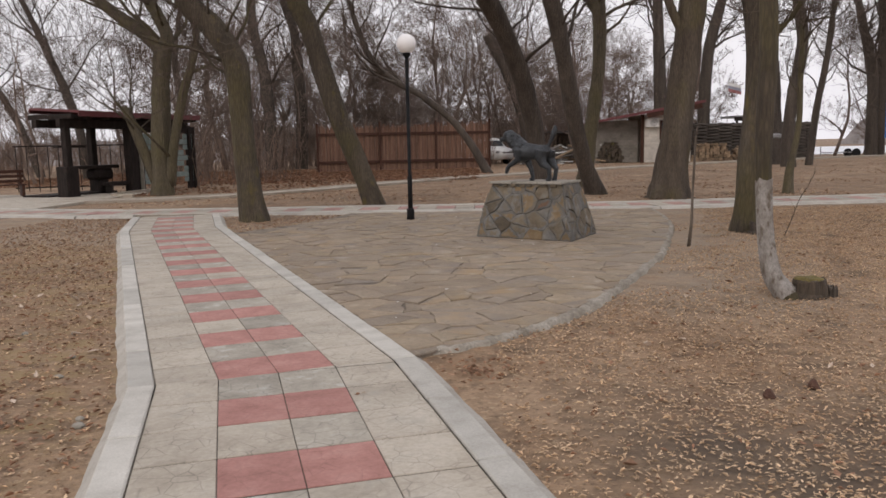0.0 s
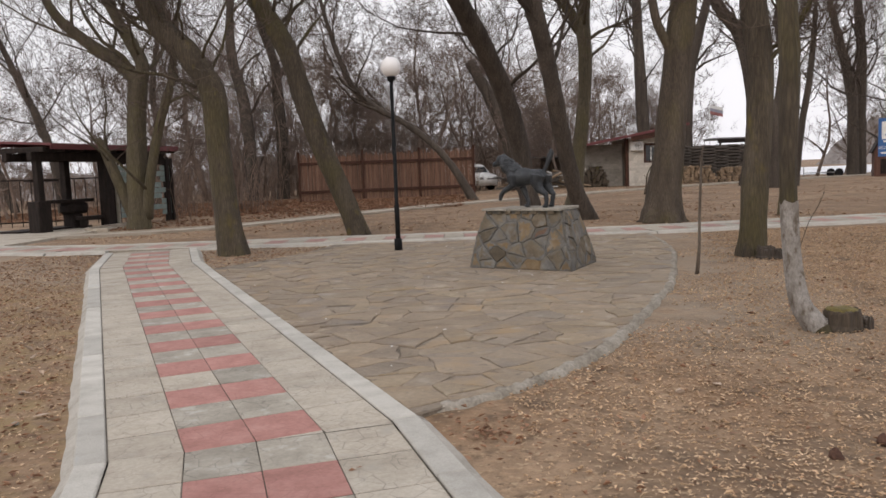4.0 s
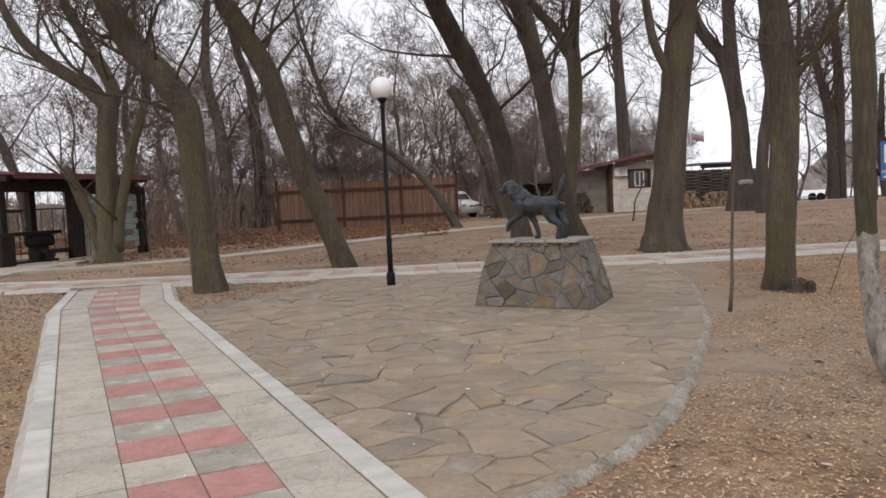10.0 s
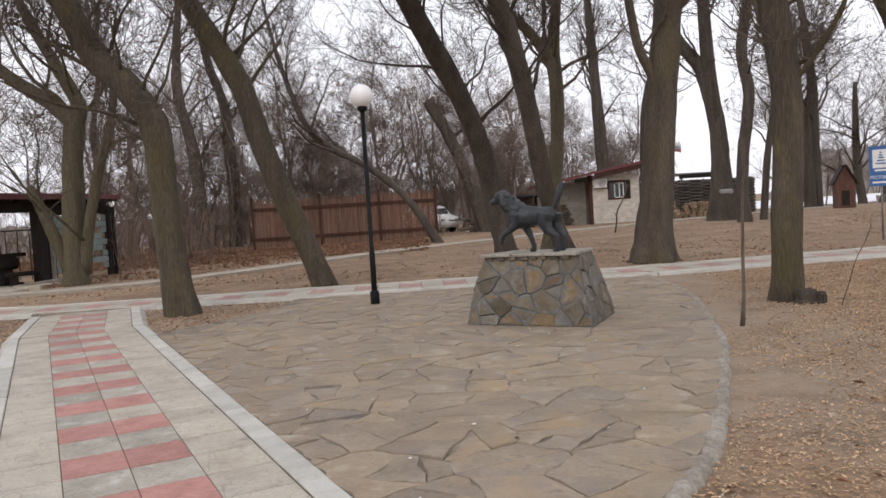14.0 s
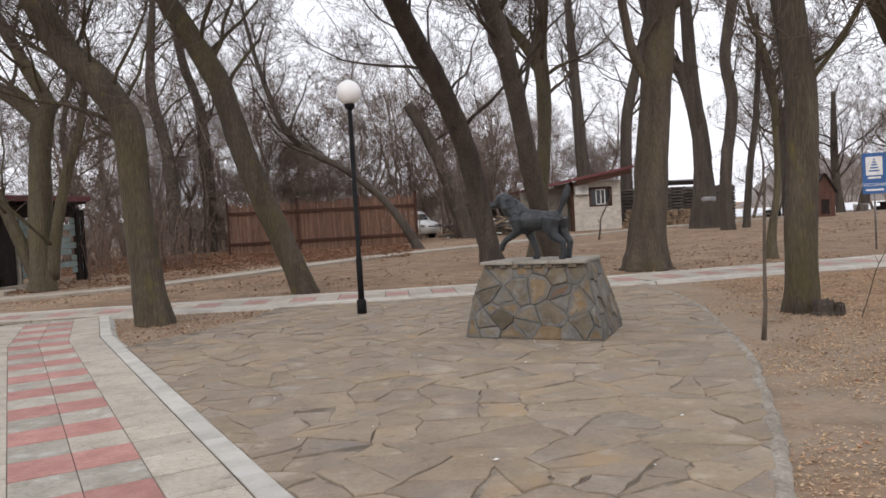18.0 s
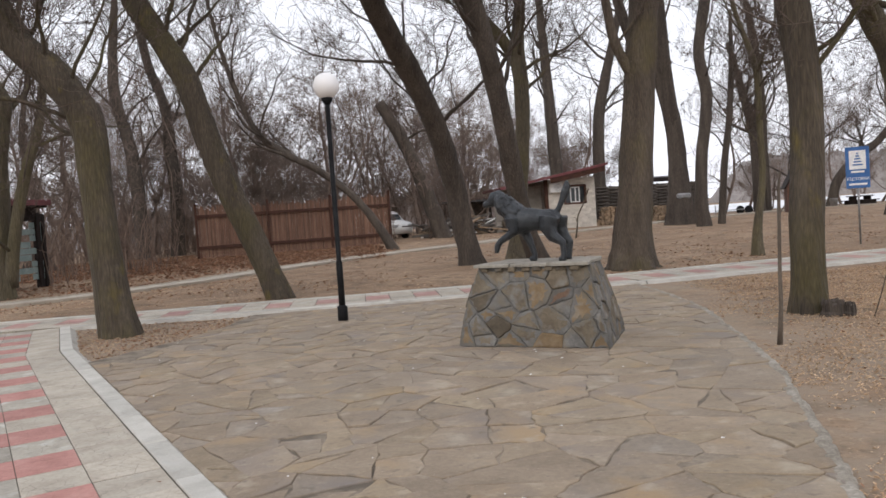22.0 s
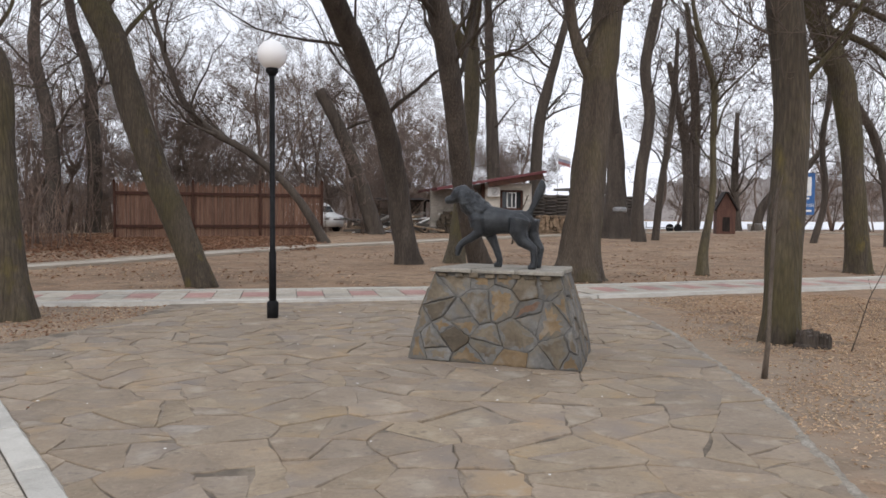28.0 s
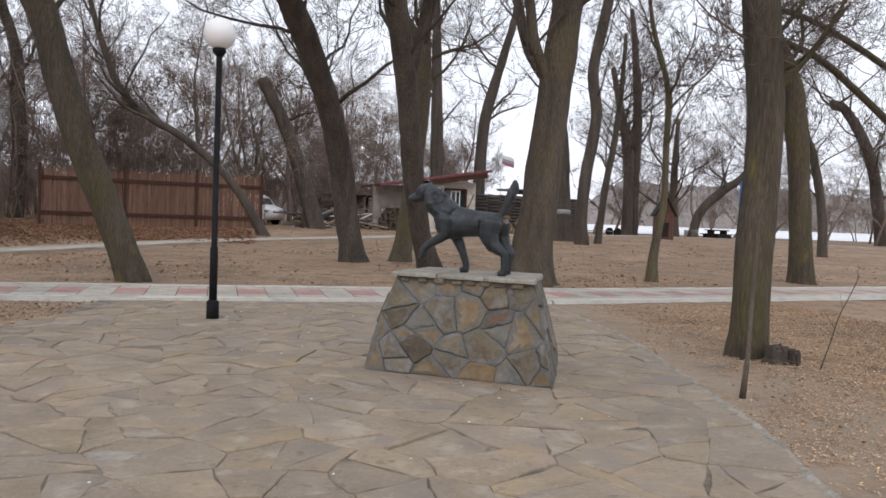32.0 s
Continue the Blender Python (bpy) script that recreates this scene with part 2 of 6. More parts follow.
BLACK = material("black_paint", ((0.008, 0.008, 0.009), (0.012, 0.012, 0.013), (0.02, 0.02, 0.021)), 6.0, 60.0, 0.62, 0.05)
GLOBE = material("opal_glass", ((0.79, 0.78, 0.78), (0.8, 0.79, 0.79), (0.81, 0.80, 0.80)), 4.0, 40.0, 0.3, 0.0, contrast=0.02)
STONE = material("pedestal_stone", ((0.078, 0.06, 0.04), (0.125, 0.1, 0.068), (0.18, 0.15, 0.108)), 6.0, 30.0, 0.85, 0.6, vary=0.3, contrast=0.28,
                 patches=[((0.18, 0.173, 0.16), 4.0, 0.52, 0.68)], dist=0.015)
STONE_OCHRE = material("ochre_stone", ((0.12, 0.08, 0.042), (0.185, 0.128, 0.068), (0.24, 0.18, 0.115)), 5.0, 30.0, 0.85, 0.6, vary=0.2, dist=0.015, contrast=0.25,
                       patches=[((0.23, 0.215, 0.19), 3.4, 0.56, 0.72)])
STONE_RUST = material("rust_stone", ((0.105, 0.06, 0.038), (0.16, 0.093, 0.058), (0.21, 0.15, 0.11)), 5.0, 30.0, 0.85, 0.6, vary=0.15, dist=0.015, contrast=0.25,
                      patches=[((0.18, 0.165, 0.145), 3.4, 0.50, 0.68)])
GROUT = material("grey_joint", ((0.09, 0.087, 0.08), (0.145, 0.139, 0.129), (0.20, 0.193, 0.18)), 7.0, 40.0, 0.9, 0.6, dist=0.012)
SMEAR = material("cement_smear", ((0.085, 0.081, 0.075), (0.135, 0.13, 0.121), (0.20, 0.193, 0.182)), 7.0, 40.0, 0.9, 0.6, dist=0.012, contrast=0.25, vary=0.2,
                 patches=[((0.14, 0.118, 0.085), 5.0, 0.48, 0.66)])
SLAB = material("weathered_slab", ((0.20, 0.182, 0.15), (0.27, 0.248, 0.208), (0.325, 0.302, 0.258)), 5.0, 40.0, 0.9, 0.6, dist=0.012, contrast=0.25)
REED = material("reed_boards", ((0.105, 0.056, 0.037), (0.165, 0.09, 0.06), (0.23, 0.135, 0.09)), 4.0, 40.0, 0.9, 0.5, stretch=(3, 3, 0.3), vary=0.25)
BRUSH = material("brush_shoots", ((0.12, 0.08, 0.058), (0.185, 0.128, 0.096), (0.26, 0.187, 0.146)), 0.4, 6.0, 0.95, 0.0, vary=0.3, island=True)
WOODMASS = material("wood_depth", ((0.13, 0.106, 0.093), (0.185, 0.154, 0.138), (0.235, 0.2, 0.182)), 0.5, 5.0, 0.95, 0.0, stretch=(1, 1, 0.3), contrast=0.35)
BROWN = material("brown_stain", ((0.035, 0.016, 0.011), (0.06, 0.026, 0.017), (0.085, 0.036, 0.023)), 5.0, 40.0, 0.7, 0.3)
TIMBER = material("dark_timber", ((0.012, 0.009, 0.008), (0.022, 0.016, 0.014), (0.04, 0.029, 0.024)), 5.0, 30.0, 0.75, 0.4, stretch=(2, 2, 0.4))
ROOFRED = material("maroon_sheet", ((0.10, 0.024, 0.027), (0.14, 0.036, 0.04), (0.18, 0.06, 0.062)), 2.0, 30.0, 0.6, 0.1)
WHITEBRICK = material("pale_brick", ((0.46, 0.42, 0.36), (0.56, 0.52, 0.46), (0.64, 0.60, 0.54)), 2.0, 30.0, 0.85, 0.3, vary=0.13)
GREYBRICK = material("grey_block", ((0.20, 0.18, 0.155), (0.27, 0.245, 0.215), (0.34, 0.315, 0.28)), 2.0, 30.0, 0.9, 0.3, vary=0.15)
RED_DUSTY = material("dusty_red_paving", ((0.29, 0.16, 0.14), (0.35, 0.20, 0.175), (0.41, 0.265, 0.235)), 5.0, 34.0, 0.85, 0.5, contrast=0.2, cracks=(9.0, 0.03, 0.75), vary=0.14, relief="voronoi", dist=0.004)
WHITE = material("white_paint", ((0.66, 0.66, 0.65), (0.75, 0.75, 0.74), (0.8, 0.8, 0.8)), 3.0, 40.0, 0.5, 0.1)
LIME = material("limewash", ((0.19, 0.165, 0.14), (0.30, 0.275, 0.25), (0.40, 0.375, 0.35)), 7.0, 40.0, 0.95, 0.9, stretch=(1.5, 1.5, 0.75),
                patches=[((0.13, 0.105, 0.08), 11.0, 0.53, 0.64)], dist=0.02, contrast=0.4)
FIREWOOD = material("split_wood", ((0.15, 0.10, 0.06), (0.24, 0.17, 0.11), (0.34, 0.255, 0.175)), 6.0, 30.0, 0.9, 0.3, vary=0.35)
GREYWOOD = material("weathered_wood", ((0.07, 0.06, 0.052), (0.125, 0.11, 0.098), (0.19, 0.17, 0.15)), 3.0, 30.0, 0.9, 0.5, vary=0.3)
WATTLE = material("old_wattle", ((0.045, 0.037, 0.031), (0.075, 0.063, 0.053), (0.115, 0.098, 0.084)), 3.0, 30.0, 0.95, 0.5, vary=0.3)
GREEN = material("green_slats", ((0.16, 0.21, 0.20), (0.22, 0.28, 0.265), (0.29, 0.34, 0.32)), 3.0, 30.0, 0.7, 0.2)
GLASS = material("dark_glass", ((0.02, 0.022, 0.025), (0.03, 0.033, 0.036), (0.05, 0.055, 0.06)), 1.0, 4.0, 0.08, 0.0)
BLUE = material("blue_sign_paint", ((0.02, 0.09, 0.27), (0.025, 0.11, 0.32), (0.04, 0.14, 0.36)), 3.0, 30.0, 0.4, 0.0)
STEEL = material("grey_steel", ((0.20, 0.20, 0.20), (0.30, 0.30, 0.30), (0.38, 0.38, 0.38)), 5.0, 40.0, 0.5, 0.1, 0.6)
ICE = material("river_ice", ((0.62, 0.64, 0.66), (0.72, 0.73, 0.75), (0.8, 0.8, 0.81)), 0.05, 0.6, 0.6, 0.1)
LEAF = material("dry_leaves", ((0.38, 0.25, 0.15), (0.52, 0.37, 0.235), (0.64, 0.49, 0.335)), 3.0, 30.0, 0.9, 0.0, vary=0.35, island=True)
LEAF_PALE = material("pale_leaves", ((0.36, 0.27, 0.20), (0.46, 0.365, 0.285), (0.54, 0.45, 0.37)), 6.0, 60.0, 0.9, 0.0, vary=0.25, island=True)
LEAF_DARK = material("brown_leaves", ((0.17, 0.085, 0.048), (0.26, 0.14, 0.083), (0.36, 0.215, 0.135)), 3.0, 30.0, 0.9, 0.0, vary=0.4, island=True)

for m_, gloss in ((BLACK, 0.12), (TIMBER, 0.2), (BROWN, 0.25), (GLOBE, 0.4)):
    m_.node_tree.nodes["Principled BSDF"].inputs["Specular IOR Level"].default_value = gloss


# ---- building blocks ----
def mesh_of(bm, name, mat, smooth=False):
    me = bpy.data.meshes.new(name)
    bm.normal_update()
    bm.to_mesh(me)
    bm.free()
    if mat:
        me.materials.append(mat)
    if smooth:
        me.shade_smooth()
    return me


def part(name, bm, mat, parent=None, label="", smooth=False):
    ob = new(name, mesh_of(bm, name, mat, smooth))
    ob.parent = parent
    if label:
        tagged(ob, label)
    return ob


def thing(name, at, turn, label, category, group="", kind=""):
    ob = new(name)
    ob.matrix_world = pose(at[0], at[1], at[2], 0, 0, turn)
    return tagged(ob, label, category, group, kind)


def box(sx, sy, sz, at=(0, 0, 0), bevel=0.0, turn=None, bm=None):
    """A box centred in x and y, standing on at's z."""
    own = bmesh.new()
    bmesh.ops.create_cube(own, size=1.0)
    bmesh.ops.scale(own, vec=(sx, sy, sz), verts=own.verts)
    bmesh.ops.translate(own, vec=(0, 0, sz / 2), verts=own.verts)
    if bevel:
        bmesh.ops.bevel(own, geom=own.edges[:], offset=bevel, segments=1, affect="EDGES")
    if turn:
        bmesh.ops.transform(own, matrix=turn, verts=own.verts)
    bmesh.ops.translate(own, vec=at, verts=own.verts)
    if bm is None:
        return own
    tmp = bpy.data.meshes.new("tmp")
    own.to_mesh(tmp)
    own.free()
    bm.from_mesh(tmp)
    bpy.data.meshes.remove(tmp)
    return bm


class Tubes:
    """Collects many tapered tubes in one mesh."""

    def __init__(self):
        self.v, self.f = [], []

    def add(self, pts, rads, n=6, squash=None, caps=True):
        pts = [Vector(p) for p in pts]
        base, up = len(self.v), None
        for i, p in enumerate(pts):
            d = (pts[min(i + 1, len(pts) - 1)] - pts[max(i - 1, 0)])
            d = d.normalized() if d.length > 1e-6 else Vector((0, 0, 1))
            if up is None:
                up = d.orthogonal().normalized() if squash is None else Vector(squash[0])
            a = (up - d * up.dot(d)).normalized()
            b = d.cross(a)
            up = a
            k = 1.0 if squash is None else squash[1]
            for j in range(n):
                w = 2 * math.pi * j / n
                self.v.append(p + (a * math.cos(w) + b * math.sin(w) * k) * rads[i])
        for i in range(len(pts) - 1):
            for j in range(n):
                q, r = base + i * n + j, base + i * n + (j + 1) % n
                self.f.append((q, r, r + n, q + n))
        if caps:
            self.f.append(tuple(base + (len(pts) - 1) * n + j for j in range(n)))
            self.f.append(tuple(base + n - 1 - j for j in range(n)))

    def mesh(self, name, mat, smooth=True):
        me = bpy.data.meshes.new(name)
        me.from_pydata([tuple(p) for p in self.v], [], self.f)
        me.materials.append(mat)
        if smooth:
            me.shade_smooth()
        return me


def spline(knots, per):
    """Points and radii along a smooth line through the knots (x, y, z, radius)."""
    k = [Vector(a) for a in knots]
    k = [2 * k[0] - k[1]] + k + [2 * k[-1] - k[-2]]
    out = []
    for i in range(1, len(k) - 2):
        for s in range(per):
            t = s / per
            out.append(0.5 * (2 * k[i] + (k[i + 1] - k[i - 1]) * t + (2 * k[i - 1] - 5 * k[i] + 4 * k[i + 1] - k[i + 2]) * t * t
                              + (3 * k[i] - k[i - 1] - 3 * k[i + 1] + k[i + 2]) * t ** 3))
    out.append(k[-2])
    return out


def grow(rng, limbs, twigs, start, way, length, r, level, spread=0.9, rise=0.25, kids=(7, 5, 4), least=0.005):
    """One bough with its side shoots; thick ones go to limbs, thin ones to twigs."""
    last = level >= len(kids)
    steps = 6 if level == 0 else 4 if level == 1 else 2 if last else 3
    p, d, pts = Vector(start), Vector(way).normalized(), [Vector(start)]
    for _ in range(steps):
        d = (d + Vector((rng.uniform(-1, 1), rng.uniform(-1, 1), rng.uniform(-1, 1))) * (0.33 + 0.05 * level) + Vector((0, 0, rise * 0.3))).normalized()
        p = p + d * (length / steps)
        pts.append(p)
    rads = [max(r * (1 - 0.8 * i / steps), least) for i in range(len(pts))]
    if r > 0.03:
        limbs.add(pts, rads, 6)
    else:
        twigs.add(pts, rads, 3, caps=False)
    if last:
        return
    for _ in range(kids[level]):
        s = rng.uniform(0.2, 1.0) * steps
        i = min(int(s), steps - 1)
        at = pts[i].lerp(pts[i + 1], s - i)
        along = (pts[i + 1] - pts[i]).normalized()
        side = Vector((rng.uniform(-1, 1), rng.uniform(-1, 1), rng.uniform(-0.5, 1))).normalized()
        grow(rng, limbs, twigs, at, along * 0.6 + side * spread, length * rng.uniform(0.38, 0.62), rads[i] * rng.uniform(0.35, 0.55), level + 1, spread, rise, kids, least)


def ground_z(x, y):
    t = min(max((y - 28.0) / 22.0, 0.0), 1.0)
    u = min(max((y - 56.0) / 12.0, 0.0), 1.0)
    edge_x = float(np.interp(y, (0, 3.85, 5.0, 7.6, 10.95, 16.2), (1.7, 0.4, 1.3, 2.5, 3.6, 4.5)))
    v, w = min(max((x - edge_x - 0.25) / 1.6, 0.0), 1.0), min(max((9.5 - y) / 5.0, 0.0), 1.0)
    return -0.045 - 0.12 * v * v * (3 - 2 * v) * w * w * (3 - 2 * w) + 0.22 * t * t * (3 - 2 * t) * (1 - u)


# ---- ground ----
def build_ground():
    xs = list(np.arange(-14, 18.01, 0.3))
    ys = list(np.arange(-6, 34.01, 0.3))
    far = [3, 8, 16, 30, 50, 90, 160, 300, 600, 1200]
    xs = [xs[0] - f for f in reversed(far)] + xs + [xs[-1] + f for f in far]
    ys = [ys[0] - f for f in reversed(far)] + ys + [ys[-1] + f for f in (2, 4, 7, 10, 13, 16, 19, 22, 25, 28, 32, 36, 44, 60, 90, 160, 300, 600, 1200)]
    verts = []
    for y in ys:
        for x in xs:
            n = noise.noise((x * 0.35, y * 0.35, 0.0)) * 0.03 + noise.noise((x * 1.7, y * 1.7, 3.0)) * 0.014
            verts.append((x, y, ground_z(x, y) + (n - 0.012 if y < 60 else 0)))
    w = len(xs)
    faces = [(j * w + i, j * w + i + 1, (j + 1) * w + i + 1, (j + 1) * w + i) for j in range(len(ys) - 1) for i in range(w - 1)]
    me = bpy.data.meshes.new("ground")
    me.from_pydata(verts, [], faces)
    me.materials.append(SOIL)
    me.shade_smooth()
    tagged(new("ground", me), "bare sandy brown earth scattered with dry leaves", "ground", kind="structure")


build_ground()
bm = bmesh.new()
vs = [bm.verts.new(c) for c in ((18, 74, 0.0), (300, 60, 0.0), (420, 230, 0.0), (60, 140, 0.0), (22, 110, 0.0))]
bm.faces.new(vs)
tagged(part("water", bm, ICE), "frozen river under pale snow-dusted ice", "river", kind="structure")


# ---- paths ----
TILE_W, ROW = 0.39, 0.4726


def tile_mesh(name, mat, w, l):
    return mesh_of(box(w - 0.005, l - 0.014, 0.05, (0, 0, -0.05), 0.004), name, mat)


TILES = {"g": tile_mesh("tile", TILE, TILE_W, ROW), "d": tile_mesh("tile_dark", TILE_DARK, TILE_W, ROW), "r": tile_mesh("tile_red", RED, TILE_W, ROW), "f": tile_mesh("tile_red_dusty", RED_DUSTY, TILE_W, ROW)}


def lay_path(name, legs, label, rng, band_kind="r"):
    """legs: start, end and number of rows of each straight leg. Four tiles a row, the middle two in red and grey bands, kerbs on both sides."""
    root = thing(name, (0, 0, 0), 0, label, "path", kind="structure")
    bed = bmesh.new()
    count = 0
    for start, end, rows, red in legs:
        a, b = Vector((*start, 0)), Vector((*end, 0))
        d = (b - a).normalized()
        n = Vector((d.y, -d.x, 0))
        turn = math.degrees(math.atan2(d.y, d.x)) - 90
        step = (b - a).length / rows
        quad = [bed.verts.new(q) for q in (a - n * 0.815 - d * 0.25 - Vector((0, 0, .005)), a + n * 0.815 - d * 0.25 - Vector((0, 0, .005)), b + n * 0.815 - Vector((0, 0, .005)), b - n * 0.815 - Vector((0, 0, .005)))]
        bed.faces.new(quad)
        for i in range(rows):
            for c in range(4):
                band = c in (1, 2)
                kind = (band_kind if (i % 2 == 0) == red else ("d" if rng.random() < 0.7 else "g")) if band else "g"
                ob = new("tile", TILES[kind])
                wide = 1.06 if c == 3 else 1.0
                at = a + d * (step * (i + 0.5)) + n * (TILE_W * (c - 1.5 + (wide - 1) / 2))
                ob.matrix_world = pose(at.x, at.y, rng.uniform(-0.001, 0.002), rng.uniform(-0.2, 0.2), rng.uniform(-0.2, 0.2), turn) @ Matrix.Diagonal((wide, step / ROW, 1, 1))
                ob.parent = root
                count += 1
    part("joint_bed", bed, JOINT, root)
    return root


def lay_kerb(name, knots, side, rng, length=0.95, z=0.012, haunch_w=0.235):
    """Kerb stones end to end along a line of knots; side: the way outwards (+1 right of the line)."""
    root = thing(name, (0, 0, 0), 0, "pale grey concrete kerb of butted stones with a mortar haunch", "kerb", kind="structure")
    haunch = bmesh.new()
    for (ax, ay), (bx, by) in zip(knots, knots[1:]):
        a, b = Vector((ax, ay, 0)), Vector((bx, by, 0))
        d = (b - a).normalized()
        n = Vector((d.y, -d.x, 0)) * side
        turn = math.degrees(math.atan2(d.y, d.x)) - 90
        many = max(1, round((b - a).length / length))
        l = (b - a).length / many
        me = mesh_of(box(0.163, l - 0.006, 0.16, (0, 0, -0.16), 0.008), "kerb_stone", KERB)
        for i in range(many):
            ob = new("kerb_stone", me)
            at = a + d * (l * (i + 0.5)) + n * 0.083
            ob.matrix_world = pose(at.x, at.y, z + rng.uniform(-0.004, 0.004), rng.uniform(-.2, .2), rng.uniform(-.5, .5), turn + rng.uniform(-.15, .15))
            ob.parent = root
        m = max(2, int((b - a).length / 0.15))
        for i in range(m):
            p, q = a + d * ((b - a).length * i / m), a + d * ((b - a).length * (i + 1) / m)
            r1, r2 = haunch_w + 0.014 * noise.noise(p * 3), haunch_w + 0.014 * noise.noise(q * 3)
            haunch.faces.new([haunch.verts.new(c) for c in (p + n * 0.16 + Vector((0, 0, z - 0.008)), q + n * 0.16 + Vector((0, 0, z - 0.008)), q + n * r2 + Vector((0, 0, -0.06)), p + n * r1 + Vector((0, 0, -0.06)))])
    part("haunch", haunch, HAUNCH, root)
    return root


def offset_line(knots, off):
    """The line moved to its right by off."""
    out = []
    for i, k in enumerate(knots):
        d1 = (Vector(k) - Vector(knots[i - 1])).normalized() if i else None
        d2 = (Vector(knots[i + 1]) - Vector(k)).normalized() if i < len(knots) - 1 else None
        d1, d2 = d1 or d2, d2 or d1
        n = Vector((d1.y + d2.y, -d1.x - d2.x)).normalized()
        c = n.dot(Vector((d1.y, -d1.x)))
        out.append(tuple(Vector(k) + n * (off / c)))
    return out


PATH = [(3.24, -9.29), (-0.89, 3.33), (-5.50, 13.20), (-6.62, 16.28)]
CROSS = [(-16.0, 19.6), (-9.0, 17.45), (4.6, 17.45), (30.0, 21.4)]


# ---- trees with known trunks ----
def tree(name, knots, label, mat, rng, boughs=9, first=0.45, reach=4.0, kids=(7, 6, 4), group="park trees", flare=True, extra=(), bough_r=0.3, keys=0, lumps=1.0):
    """knots: (x, y, z, radius) up the trunk; extra: more forks given the same way; boughs leave the trunk above the share first."""
    base = Vector(knots[0][:3])
    root = thing(name, (base.x, base.y, ground_z(base.x, base.y) - 0.02), 0, label, "tree", group)
    o = Vector((base.x, base.y, ground_z(base.x, base.y) - 0.02))
    trunk, limbs, twigs = Tubes(), Tubes(), Tubes()
    line = spline([(k[0] - o.x, k[1] - o.y, k[2] - o.z, k[3]) for i, k in enumerate(knots)], 8)
    pts, rads = [Vector(p[:3]) for p in line], [p[3] * 0.92 for p in line]
    if flare:
        pts.insert(0, pts[0] - Vector((0, 0, 0.12)))
        rads.insert(0, rads[0] * 1.18)
    n = 24
    start = len(trunk.v)
    trunk.add(pts, rads, n)
    seed = rng.uniform(0, 50)
    for i in range(start, len(trunk.v)):
        p = trunk.v[i]
        ring = (i - start) // n
        c = pts[min(ring, len(pts) - 1)]
        bump = 1 + lumps * (0.12 * noise.noise((p.x * 2.6 + seed, p.y * 2.6, p.z * 0.9)) + 0.07 * noise.noise((p.x * 9 + seed, p.y * 9, p.z * 1.6)))
        if ring <= 5 and flare:
            ang = math.atan2(p.y - c.y, p.x - c.x)
            bump += 0.14 * (1 - ring / 6) * math.sin(ang * 5 + seed)
        trunk.v[i] = c + (p - c) * bump
    lines = [(pts, rads)]
    for fork in extra:
        fl = spline([(k[0] - o.x, k[1] - o.y, k[2] - o.z, k[3]) for k in fork], 4)
        fp, fr = [Vector(p[:3]) for p in fl], [p[3] for p in fl]
        limbs.add(fp, fr, 9)
        lines.append((fp, fr))
    for lp, lr in lines:
        many = boughs if lp is pts else max(3, boughs // 2)
        for b in range(many):
            s = (first if lp is pts else 0.2) + (1 - (first if lp is pts else 0.2)) * (b + rng.random()) / many
            i = min(int(s * (len(lp) - 1)), len(lp) - 2)
            w = rng.uniform(0, 2 * math.pi)
            along = (lp[i + 1] - lp[i]).normalized()
            way = along * rng.uniform(0.3, 0.9) + Vector((math.cos(w), math.sin(w), rng.uniform(0.0, 0.6)))
            grow(rng, limbs, twigs, lp[i], way, reach * rng.uniform(0.6, 1.1), lr[i] * bough_r * rng.uniform(0.5, 1.1), 0, kids=kids)
    if keys and twigs.v:
        v, f = [], []
        for _ in range(keys):
            p = twigs.v[rng.randrange(len(twigs.v))]
            for _ in range(3):
                l, w = rng.uniform(0.1, 0.2), rng.uniform(0.02, 0.035)
                q = p + Vector((rng.uniform(-.06, .06), rng.uniform(-.06, .06), 0))
                e = q + Vector((rng.uniform(-.04, .04), rng.uniform(-.04, .04), -l))
                b = len(v)
                v += [q, q.lerp(e, 0.6) + Vector((w, w * 0.5, 0)), e, q.lerp(e, 0.6) - Vector((w, -w * 0.5, 0))]
                f.append((b, b + 1, b + 2, b + 3))
        me = bpy.data.meshes.new("seed_keys")
        me.from_pydata([tuple(p) for p in v], [], f)
        me.materials.append(TWIG)
        ob = new("seed_keys", me)
        ob.parent = root
        tagged(ob, "dry brown seed keys hanging in the crown", kind="stuff")
    for label_, tubes, m, part_name in (("", trunk, mat, "trunk"), ("", limbs, mat, "crown"), ("", twigs, TWIG, "twig_mass")):
        if tubes.v:
            ob = new(part_name, tubes.mesh(part_name, m))
            ob.parent = root
    return root


